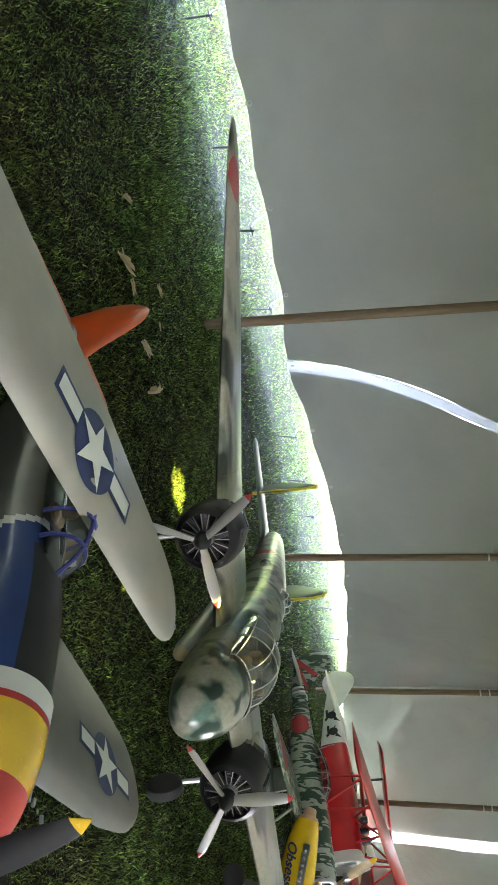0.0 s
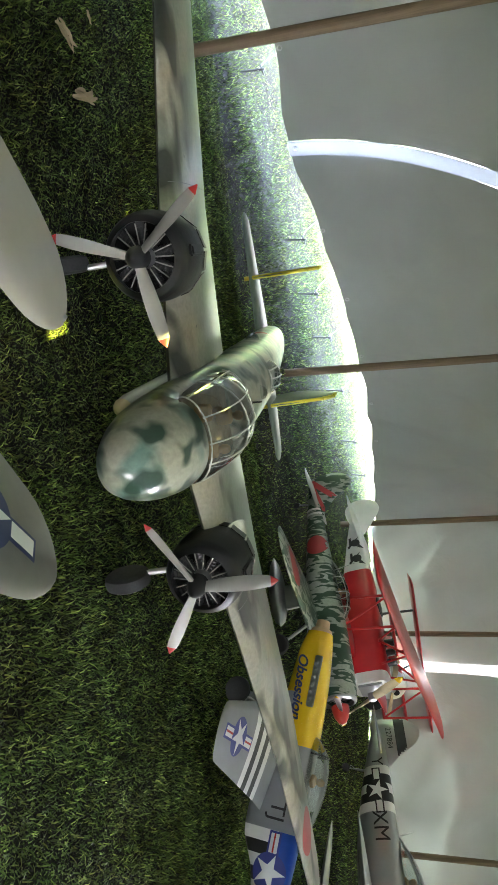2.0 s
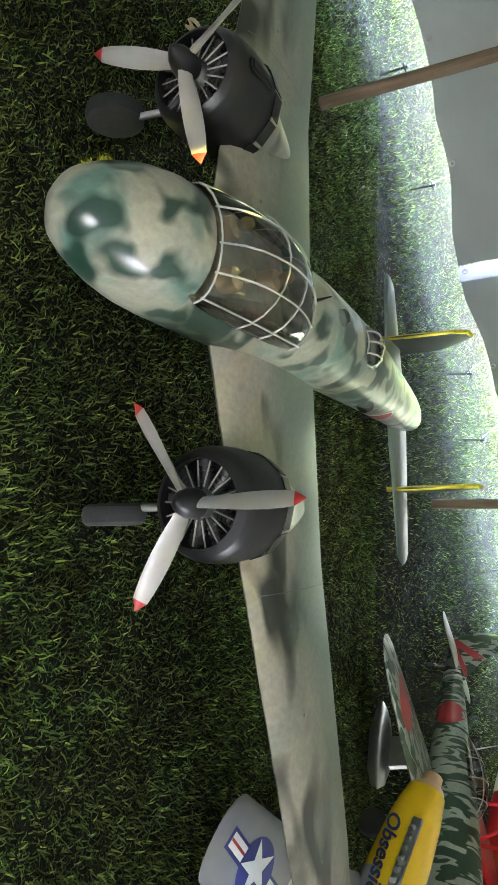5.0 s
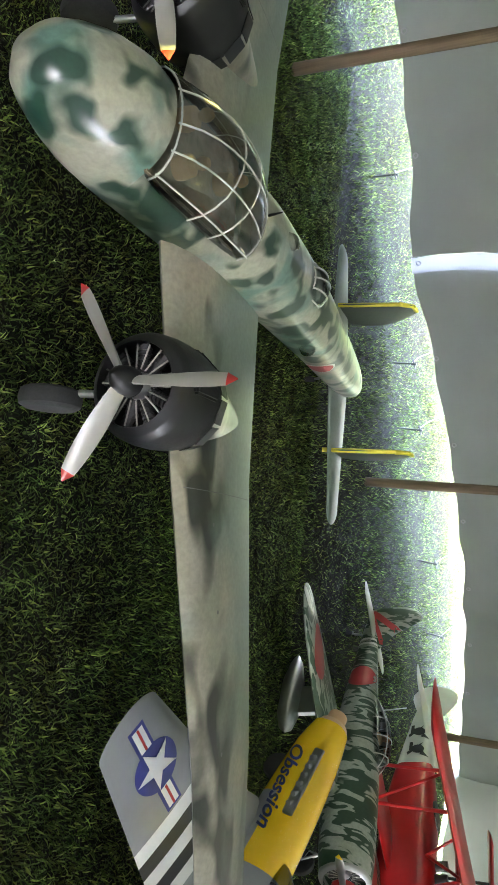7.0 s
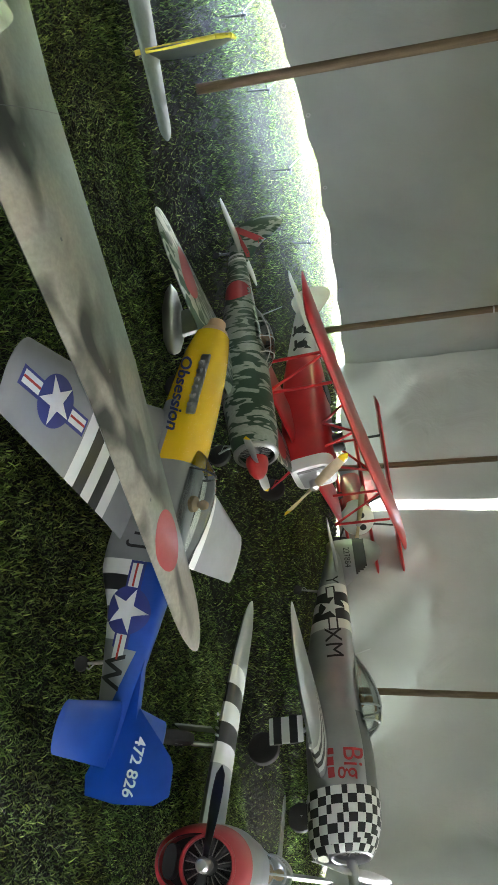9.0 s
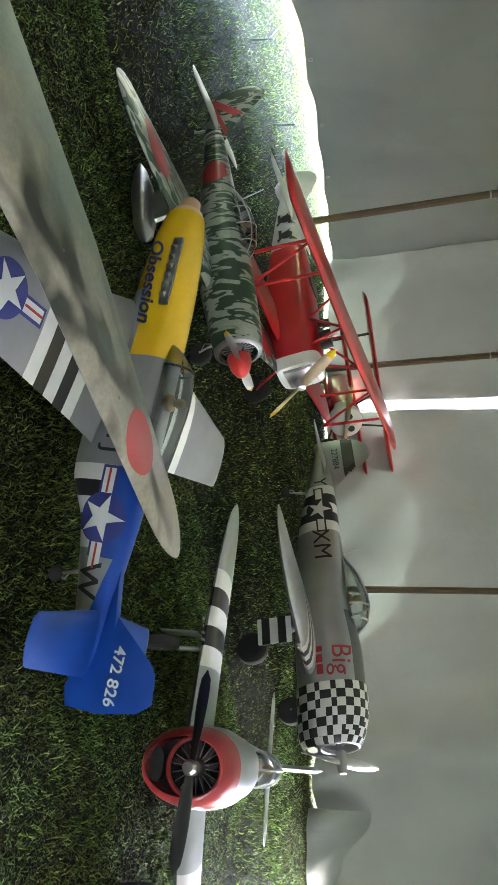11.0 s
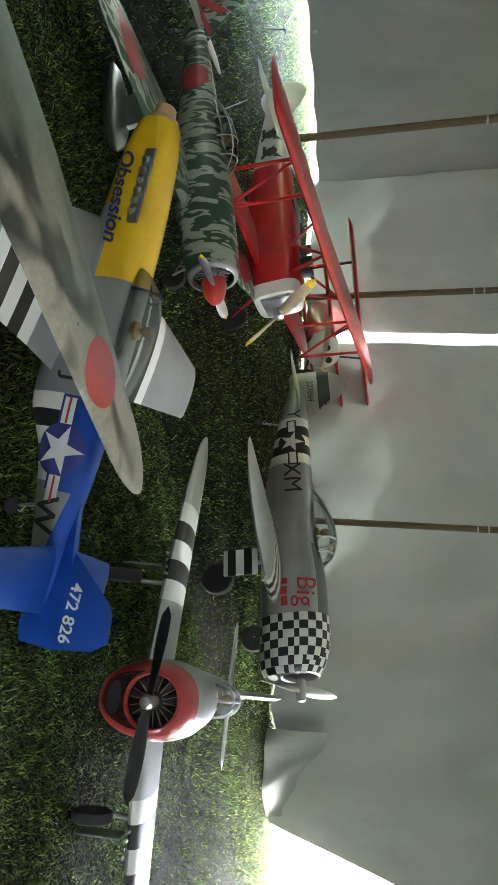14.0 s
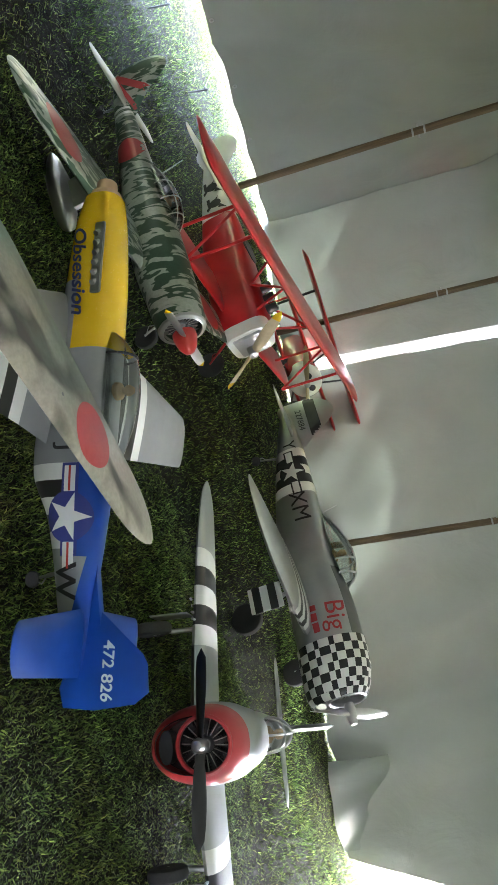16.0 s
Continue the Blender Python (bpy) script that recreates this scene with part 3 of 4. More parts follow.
def roof():
    bm = bmesh.new()
    n, k = 330, 300
    grid = []
    for i in range(n + 1):
        row = []
        for j in range(k + 1):
            u, w = i / n, j / k
            # Eave runs an unseen 1.1 m past the wall, added to shade outside
            across = -1.1 + 16.4 * w
            p = W1A - D1 * 0.3 + D1 * (17.6 * u) + D2 * across
            ridge = max(0, 1 - abs(2 * across / 15 - 1))
            end = min(1, min(u, 1 - u) * 17.6 / 6)
            z = EAVE - 0.03 - 0.3 * max(0, -across) + 2.6 * min(ridge, end) ** 0.9 - 0.06 * abs(math.sin(math.pi * u * 6)) * ridge
            row.append(bm.verts.new((p.x, p.y, z)))
        grid.append(row)
    for i in range(n):
        for j in range(k):
            f = bm.faces.new((grid[i][j], grid[i + 1][j], grid[i + 1][j + 1], grid[i][j + 1]))
            q = f.calc_center_median()
            q = q - SUN_WAY * (q.z / SUN_WAY.z)
            if any((q.x - x) ** 2 + (q.y - y) ** 2 < r * r for x, y, r in SPOTS):
                f.material_index = 1
    ob = finish(bm, ["roof", "film"], "ceiling", sharp=80)
    return tagged(ob, "white translucent tent roof with yellow panes added for sun spots", "tent roof", kind="structure")


roof()


def tent_pole(x, y, top=3.2, lean=(0, 0)):
    c = new("tent_pole")
    c.location = (x, y, 0)
    k = 1.95 / top
    finish(tube((0, 0, 0), (lean[0], lean[1], top), 0.034, 14, 0.03), "pole", "shaft", c)
    finish(tube((lean[0] * k - 0.06, lean[1] * k, 1.95), (lean[0] * k + 0.06, lean[1] * k, 1.95), 0.007), "steel", "pin", c)
    for z in (1.9, 2.0):
        ring = lathe([(-0.008, 0.037), (0.008, 0.037)], 16)
        ring.transform(Matrix.Translation((lean[0] * z / top, lean[1] * z / top, z)) @ Matrix.Rotation(radians(90), 4, "Y"))
        finish(ring, "steel", "ring", c)
    return tagged(c, "brown wooden tent pole standing on the grass", "tent pole", "tent poles")


for px, py, lean in ((-1.2, 3.97, (.12, .1)), (0.5, 6.1, (.12, .1)), (2.28, 8.3, (0, -.15)), (3.92, 9.2, (0, -.15)), (5.85, 7.7, (0, -.15))):
    tent_pole(px, py, 3.2, lean)

steel_post = finish(tube((0, 0, 0), (0, 0, 3.3), .03, 18), "galv", "steel_post")
steel_post.location = (3.41, 2.30, 0)
tagged(steel_post, "grey galvanised steel tent post", "post")


def peg(s, side):
    """Tent stake driven in beside the wall's edge, with a loop of cord up to the hem."""
    p = CORNER + D1 * s + D2 * side
    c = new("tent_peg")
    c.location = (p.x, p.y, 0)
    finish(tube((0, 0, -.03), (.04, -.03, .2), .009, 8), "darkgrey", "stake", c)
    finish(tube((.0, -.03, .17), (.08, -.03, .19), .007, 8), "darkgrey", "hook", c)
    cord = bmesh.new()
    a, b = Vector((.04, -.03, .15)), Vector((-D2.x * side, -D2.y * side, hem_one(s) + .02))
    mid = (a + b) / 2 - Vector((0, 0, .04))
    tube(a, mid, .004, 6, bm=cord)
    tube(mid, b, .004, 6, bm=cord)
    finish(cord, "white", "cord", c)
    tagged(c, "dark metal tent stake with a short white cord", "tent stake", "tent stakes")


for k, s in enumerate((-9.4, -8.55, -7.9, -7.1, -5.6, -5.0, -4.3, -3.5, -2.6, -1.7)):
    peg(s, .16 + .05 * (k % 3))


def eyelet(s):
    z = hem_one(s) + .05
    p = CORNER + D1 * s + D2 * (LEAN * min(1, max(0, -s / 3)) * z / 3.1 + .012)
    bm = lathe([(-.004, .012), (.004, .014), (.006, .018), (.002, .021), (-.004, .021), (-.004, .012)], 14, False)
    bm.transform(Matrix.Translation((p.x, p.y, z)) @ Matrix.Rotation(math.atan2(D2.y, D2.x), 4, "Z"))
    return tagged(finish(bm, "steel", "eyelet"), "small round metal eyelet in the tent wall", "eyelet", "eyelets along the tent wall")


for k in range(12):
    eyelet(-9.6 + .8 * k)


# ---- aircraft ----
def pilot(c, at, size, mat="tan"):
    bm = lathe([(0, 0.02), (0.02, 0.2), (0.25, 0.23), (0.45, 0.2), (0.52, 0.08), (0.56, 0.09), (0.62, 0.125), (0.7, 0.125), (0.78, 0.08), (0.8, 0.01)], 14)
    bm.transform(Matrix.Translation(at) @ Matrix.Rotation(radians(-90), 4, "Y") @ Matrix.Scale(size, 4))
    return part(c, "cockpit_figure", bm, mat, label="plain doll bust in a tan flying jacket")


def canopy(c, rows, hoops, frame_mat="frame", thick=0.025, long_lines=(0.5,), label="clear canopy with thin frames"):
    """Clear hood with its hoops and long bars as parts."""
    ob = part(c, "canopy", loft(rows, 18, 24, 2.0), "glass", label=label)
    bars = []
    for x in hoops:
        _, zc, w, ht, hb = spline(rows, x)
        bm = bmesh.new()
        pts = [Vector((x, w * 1.01 * math.cos(a), zc + ht * 1.01 * math.sin(a))) for a in np.linspace(0, math.pi, 13)]
        for p, q in zip(pts, pts[1:]):
            tube(p, q, thick, 6, bm=bm)
        part(c, "canopy_hoop", bm, frame_mat, ob)
    x0, x1 = rows[0][0], rows[-1][0]
    for k in long_lines:
        a = math.pi * k
        bm = bmesh.new()
        pts = []
        for x in np.linspace(x0, x1, 12):
            _, zc, w, ht, hb = spline(rows, x)
            pts.append(Vector((x, w * 1.01 * math.cos(a), zc + ht * 1.01 * math.sin(a))))
        for p, q in zip(pts, pts[1:]):
            tube(p, q, thick, 6, bm=bm)
        part(c, "canopy_bar", bm, frame_mat, ob)
    return ob


def both(fn):
    for s in (1, -1):
        fn(s)


def p47(name, at, label, skin="silver", cowl_mats=("silver",), cowl_bands=None, fus_bands=None, fus_mats=None, wing_bands=None, wing_mats=None,
        stripes=(), turn=20, prop_mats=("black", "yellow"), cowl_cuts=(), wing_cuts=(2.0, 2.45, 2.9, 3.35, 3.8, 4.25), striped_doors=False, frames=None, fin_mat=None, lip=None, tailwheel=True, blades=4, prop_len=1.75):
    c = Ctx(name, *at)
    tagged(c.root, label, "model aircraft", "model aircraft on display")
    body_rows = [(-1.7, 0, .74, .88, 1.0), (-3.0, 0, .7, .9, .98), (-4.4, 0.02, .63, .72, .92), (-6.0, .08, .57, .65, .84), (-8.0, .24, .42, .5, .6), (-9.6, .4, .22, .3, .33), (-10.4, .45, .05, .12, .12)]
    fb = loft(body_rows, 30, 32, 2.3, stripes, fus_bands)
    tree = surface_of(fb)
    fus = part(c, "fuselage", fb, fus_mats or [skin])
    cowl_rows = [(-.32, -.08, .52, .56, .86), (-.36, -.08, .58, .62, .92), (-.6, -.06, .68, .76, 1.0), (-1.1, -.02, .75, .88, 1.05), (-1.72, 0, .77, .92, 1.04)]
    cb = loft(cowl_rows, 9, 48, 2.2, cowl_cuts, cowl_bands, False)
    cowl = part(c, "cowling", cb, list(cowl_mats))
    inner = loft([(-.33, -.08, .5, .54, .84), (-.8, -.06, .5, .55, .85)], 3, 32, 2.2, (), None, False)
    part(c, "cowl_throat", inner, lip or cowl_mats[0], cowl)
    part(c, "inner_ring", lathe([(-.33, .47), (-.31, .5), (-.33, .54), (-.42, .55), (-.42, .47), (-.33, .47)], 36, False), lip or cowl_mats[0], cowl)
    back = loft([(-.85, -.06, .6, .66, .94), (-.9, -.06, .6, .66, .94)], 2, 32, 2.2)
    part(c, "baffle", back, "black", cowl)
    radial_engine(c, -.55, .52, 9)
    part(c, "intake", loft([(-.36, -.72, .3, .12, .14), (-.8, -.72, .3, .12, .14)], 3, 20, 2.2), "black", cowl)
    propeller(c, (0, 0, 0), prop_len, .3, blades, turn, list(prop_mats), .1, [(.32, .01), (.3, .09), (.18, .13), (-.1, .15), (-.25, .12)], "steel", tip=.08)
    panels = {}
    trees = {}
    for s in (1, -1):
        st = [(s * .4, -2.1, 3.0, -.55, .15), (s * 2.0, -2.2, 2.8, -.48, .14), (s * 4.6, -2.5, 2.15, -.32, .12), (s * 6.2, -2.95, 1.3, -.2, .10)]
        wb = wing_mesh(st, [s * q for q in wing_cuts], wing_bands, tip=.14)
        trees[s] = surface_of(wb)
        panels[s] = part(c, "wing", wb, wing_mats or [skin])
        part(c, "tailplane", wing_mesh([(s * .1, -9.0, 1.35, .5, .10), (s * 2.15, -9.3, .85, .52, .08)], tip=.2), fin_mat or skin)
        bm = bmesh.new()
        for q in range(4):
            tube((-2.0, s * (2.55 + .14 * q), -.46), (-2.75 + .1 * q - .35 + .9, s * (2.55 + .14 * q), -.45), .03, 8, bm=bm)
        part(c, "gun_barrels", bm, "steel", panels[s])
        w = ground_under(c, (-2.35, s * 2.4, -2.2))
        r = .42 * c.s
        leg(c, (-2.7, s * 2.4, -.5), w, r, .06 * c.s)
        wheel(c, w, r, .26 * c.s)
        door = part(c, "gear_door", box((-2.9, s * 2.72 - .02, -1.5), (-2.2, s * 2.72 + .02, -.62), .015), "white" if striped_doors else skin)
        if striped_doors:
            for k in range(2):
                part(c, "door_stripe", box((-2.91, s * 2.72 - .026, -.97 - .42 * k), (-2.19, s * 2.72 + .026, -.76 - .42 * k), .005), "black", door)
    fin = upright_fin(smooth_outline([(-8.5, .5), (-9.0, 1.2), (-9.55, 1.95), (-10.1, 2.1), (-10.55, 1.6), (-10.65, .8), (-10.5, .2), (-9.4, .35)], 4), .09)
    part(c, "fin", fin, fin_mat or skin)
    canopy(c, [(-3.35, .72, .2, .1, .1), (-3.7, .75, .36, .42, .1), (-4.4, .75, .38, .55, .1), (-5.2, .7, .33, .42, .1), (-6.0, .62, .12, .12, .1)], (-3.75, -4.2), frame_mat=frames or skin, thick=.03)
    pilot(c, (-4.5, 0, .35), .95)
    mast = tube((-6.0, 0, .6), (-6.15, 0, 1.25), .03, 6, .015)
    part(c, "antenna", mast, "steel")
    if tailwheel:
        w = ground_under(c, (-8.7, 0, -.5))
        leg(c, (-8.5, 0, 0), w, .17 * c.s, .04 * c.s)
        wheel(c, w, .17 * c.s, .12 * c.s)
    return c, fus, tree, panels, trees


def stripe_bands(y, _):
    k = abs(y)
    return 0 if k < 2.0 or k > 4.25 else (1 if int((k - 2.0) / .45) % 2 == 0 else 2)


def checker(x, mid):
    a = math.atan2(mid.z, mid.y)
    return (int((x + 3) / .228) + int((a + 7) / (2 * math.pi / 24))) % 2


# silver fighter with the chequered nose
def silver_bands(x, mid):
    if -8.55 < x < -6.75:
        return 1 + int((x + 8.55) / .36) % 2
    return 3 if x > -4.0 and mid.z > .62 else 0


def silver_wing(y, _):
    k = abs(y)
    return 0 if k < .95 or k > 2.2 else 1 + int((k - .95) / .25) % 2


c, fus, tree, panels, trees = p47(
    "silver_fighter_model", (5.502, 5.027, -58.4, 0.603, 8.6, -1.0, 0.2499),
    "silver radial-engined fighter model with a black and white chequered cowling", "silver", ("white", "black"), checker, silver_bands, ["silver", "white", "black", "darkgrey"],
    silver_wing, ["silver", "white", "black"], wing_cuts=[.95 + .25 * k for k in range(6)], striped_doors=True, stripes=[-8.55 + .36 * k for k in range(6)] + [-4.0], turn=128, blades=2, prop_len=1.4, prop_mats=("steel", "white"), cowl_cuts=[-3 + .228 * k for k in range(5, 12)], lip="silver")
star_and_bar(c, tree, (-7.55, -1, .2), (1, 0, 0), (0, 0, 1), .42, fus, blue="black")
lay(c, "code_letters", tree, [letters("XM", .75)], (-6.2, -1, .15), (1, 0, 0), (0, 0, 1), "black", fus, .022, .07)
lay(c, "code_letter", tree, [letters("Y", .6)], (-8.7, -1, .3), (1, 0, 0), (0, 0, 1), "black", fus, .022, .07)
lay(c, "name_lettering", tree, [letters("Big", .75)], (-2.45, -1, .35), (1, 0, -.05), (0.05, 0, 1), "cowl_red", fus, .022, .07)
lay(c, "name_bars", tree, [rect_points(-.42, -.05, -.25, .12), rect_points(-.18, -.1, .05, .1), rect_points(.1, -.08, .38, .1)], (-2.45, -1, -.25), (1, 0, 0), (0, 0, 1), "cowl_red", fus, .022, .07)
finb = upright_fin(smooth_outline([(-8.5, .5), (-9.0, 1.2), (-9.55, 1.95), (-10.1, 2.1), (-10.55, 1.6), (-10.65, .8), (-10.5, .2), (-9.4, .35)], 4), .09)
ftree = surface_of(finb)
finb.free()
lay(c, "fin_band", ftree, [[(-1.0, -.2), (1.0, -.2), (1.0, .2), (-1.0, .2)]], (-9.6, -.5, 1.35), (1, 0, 0), (0, 0, 1), "black", c.root, .022, .07)
lay(c, "serial_number", ftree, [letters("227884", .3)], (-9.75, -.5, .9), (1, 0, 0), (0, 0, 1), "black", c.root, .022, .07)

# silver fighter with the red nose ring
c, fus, tree, panels, trees = p47(
    "silver_fighter_model", (3.921, 3.331, -134.1, .418, 8.9, -2.0, .2015),
    "silver fighter model with a red cowl ring and striped wings", "silver", ("cowl_red", "silver"), lambda x, m: int(x < -.85), None, None,
    stripe_bands, ["silver", "white", "black"], turn=86, blades=2, prop_len=1.7, prop_mats=("black", "black"), cowl_cuts=(-.85,))

# grey fighter with the starry blue nose
def tar_bands(x, mid):
    if mid.z > .74 and x > -4.2:
        return 2
    d = x + 3.75 + mid.z * .5
    return 3 if abs(d) < .07 else 1 if d > 0 else 0


c, fus, tree, panels, trees = p47(
    "grey_fighter_model", (.596, .617, -46.3, .401, 13.9, 2.7, .1866),
    "grey fighter model with starry blue nose, yellow cowling and orange tail", "gunmetal", ("spinner_red", "yellow", "spinner_red", "white", "blue"),
    lambda x, m: 0 if x > -.75 else 1 if x > -1.4 else 2 if x > -1.48 else 3, tar_bands, ["gunmetal", "deep_blue", "black", "white"],
    stripes=[-4.4 + .04 * k for k in range(32)], turn=15, fin_mat="orange", frames="roundel_blue", prop_mats=("black", "yellow"), cowl_cuts=(-.75, -1.4, -1.48))
star_and_bar(c, trees[1], (-3.45, 4.5, -.3), (0, 1, 0), (-1, 0, 0), .5, panels[1])
star_and_bar(c, tree, (-6.6, 1, .2), (-1, 0, 0), (0, 0, 1), .42, fus, blue="black")
finb = upright_fin(smooth_outline([(-8.5, .5), (-9.0, 1.2), (-9.55, 1.95), (-10.1, 2.1), (-10.55, 1.6), (-10.65, .8), (-10.5, .2), (-9.4, .35)], 4), .09)
ftree = surface_of(finb)
finb.free()
lay(c, "serial_panel", ftree, [rect_points(-.62, -.17, .62, .17)], (-9.75, .5, 1.0), (-1, 0, 0), (0, 0, 1), "white", c.root, .008)
lay(c, "serial_number", ftree, [letters("433240", .34)], (-9.75, .5, 1.0), (-1, 0, 0), (0, 0, 1), "black", c.root, .014)
lay(c, "fin_flag", ftree, [rect_points(-.2, -.11, .2, .11)], (-9.95, .5, 1.45), (-1, 0, 0), (0, 0, 1), "white", c.root, .008)
lay(c, "name_bars", tree, [rect_points(-.35, -.14, -.12, .14), rect_points(-.06, -.14, .14, .14), rect_points(.2, -.14, .36, .14)], (-2.7, 1, -.05), (-1, 0, 0), (0, 0, 1), "white", fus, .022, .07)
for k in range(26):
    sx, sz = -1.85 - 1.9 * ((k * 0.618) % 1), -.75 + 1.25 * ((k * 0.381 + .13) % 1)
    if abs(sz - .35) > .2 or sx > -2.2:
        lay(c, "white_star", tree, [star_points(.075)], (sx, 1, sz), (-1, 0, 0), (0, 0, 1), "white", fus, .01)
lay(c, "name_lettering", tree, [letters("TARHEEL", .33, bold=.006)], (-3.0, 1, .35), (-1, 0, 0), (0, 0, 1), "white", fus, .022, .07)


# p-51 style fighter
def p51(name, at, label, skin="grey", fus_bands=None, fus_mats=None, wing_bands=None, wing_mats=None, cuts=(), wcuts=(), fin_mat="blue", span=5.0):
    c = Ctx(name, *at)
    tagged(c.root, label, "model aircraft", "model aircraft on display")
    rows = [(-.05, 0, .36, .36, .38), (-.6, 0, .43, .45, .52), (-1.8, 0, .47, .55, .62), (-3.2, 0, .48, .58, .72), (-4.4, 0, .48, .58, .95), (-5.6, .02, .46, .55, .98), (-6.4, .04, .38, .5, .62), (-7.6, .1, .25, .36, .4), (-8.8, .16, .12, .24, .26), (-9.3, .2, .05, .15, .15)]
    fb = loft(rows, 34, 32, 2.5, cuts, fus_bands)
    tree = surface_of(fb)
    fus = part(c, "fuselage", fb, fus_mats or [skin])
    part(c, "spinner", lathe([(.36, .01), (.36, .17), (.33, .2), (.12, .22), (.08, .3), (-.05, .36)], 24), "pinkish")
    panels, trees = {}, {}
    for s in (1, -1):
        st = [(s * .35, -2.1, 3.0, -.55, .15), (s * 1.3, -2.45, 2.5, -.5, .14), (s * span, -3.25, 1.25, -.35, .11)]
        wb = wing_mesh(st, [s * q for q in wcuts], wing_bands, tip=.05)
        trees[s] = surface_of(wb)
        panels[s] = part(c, "wing", wb, wing_mats or [skin])
        part(c, "tailplane", wing_mesh([(s * .08, -7.95, 1.15, .3, .1), (s * 1.95, -8.15, .8, .3, .08)], tip=.08), fin_mat)
        w = ground_under(c, (-2.5, s * 1.75, -2.0))
        leg(c, (-2.8, s * 1.75, -.5), w, .36 * c.s, .055 * c.s)
        wheel(c, w, .36 * c.s, .22 * c.s)
        part(c, "gear_door", box((-2.95, s * 1.55 - .02, -1.35), (-2.35, s * 1.55 + .02, -.55), .015), skin)
        ex = bmesh.new()
        for k in range(6):
            tube((-.95 - .2 * k, s * .42, .22), (-1.08 - .2 * k, s * .56, .2), .055, 8, bm=ex)
        part(c, "exhaust_stacks", ex, "steel")
    part(c, "exhaust_fairing", box((-2.25, .44, .12), (-.8, .5, .34), .02), "steel")
    fin = upright_fin([(-6.9, .45), (-8.0, .62), (-8.65, 1.45), (-8.8, 1.55), (-9.25, 1.6), (-9.45, 1.35), (-9.6, .6), (-9.6, 0), (-9.3, -.1), (-8.6, .1)], .075)
    ftree = surface_of(fin)
    finp = part(c, "fin", fin, fin_mat)
    canopy(c, [(-2.95, .5, .26, .06, .1), (-3.35, .5, .34, .4, .1), (-4.0, .5, .36, .52, .1), (-4.8, .5, .32, .42, .1), (-5.8, .45, .12, .14, .1)], (-3.4,), "black", .025, ())
    pilot(c, (-4.05, 0, .3), .8)
    w = ground_under(c, (-7.4, 0, -.4))
    leg(c, (-7.3, 0, -.1), w, .15 * c.s, .04 * c.s)
    wheel(c, w, .15 * c.s, .1 * c.s)
    return c, fus, tree, panels, trees, finp, ftree


def obs_bands(x, mid):
    if x > -3.3:
        return 1 if (mid.z > -.2 or x > -1.9) else 0
    if -6.95 < x < -5.45 and mid.z < .2:
        return 3 + int((x + 6.95) / .3) % 2
    if x < -6.95 and mid.z < .14 and x > -7.9:
        return 0
    if x < -5.45:
        return 2
    return 0


def obs_wing(y, _):
    k = abs(y)
    return 0 if k < 1.3 or k > 2.8 else 1 + int((k - 1.3) / .3) % 2


c, fus, tree, panels, trees, finp, ftree = p51(
    "yellow_nosed_fighter_model", (2.05, 4.27, 142.0, .455, 10.5, -3.0, .1945),
    "grey fighter model with yellow nose, striped wings and blue tail", "grey", obs_bands, ["grey", "yellow", "blue", "white", "black"],
    obs_wing, ["grey", "white", "black"], [-6.95 + .3 * k for k in range(6)] + [-3.3, -1.9, -5.45, -7.9], [1.3 + .3 * k for k in range(6)])
star_and_bar(c, tree, (-6.4, 1, .02), (-1, 0, 0), (0, 0, 1), .45, fus, True, "roundel_blue")
lay(c, "code_letters", tree, [letters("TJ", .6)], (-5.0, 1, -.05), (-1, 0, 0), (0, 0, 1), "black", fus, .022, .07)
lay(c, "tail_panel", tree, [[(-.42, -.34), (.7, -.3), (.7, .12), (-.42, .4)]], (-7.5, 1, -.02), (-1, 0, 0), (0, 0, 1), "grey", fus, .01, .07)
lay(c, "code_letter", tree, [letters("W", .6, bold=.01)], (-7.5, 1, -.02), (-1, 0, 0), (0, 0, 1), "black", fus, .022, .07)
lay(c, "name_lettering", tree, [letters("Obsession", .44, .4, .01)], (-1.7, 1, -.18), (-1, 0, .1), (.1, 0, 1), "navy", fus, .022, .07)
lay(c, "serial_number", ftree, [letters("472 826", .3, bold=.006)], (-8.95, .5, .85), (-1, 0, 0), (0, 0, 1), "white", finp, .022, .07)
star_and_bar(c, trees[1], (-3.8, 3.8, -.4), (0, 1, 0), (-1, 0, 0), .45, panels[1], True, "roundel_blue")


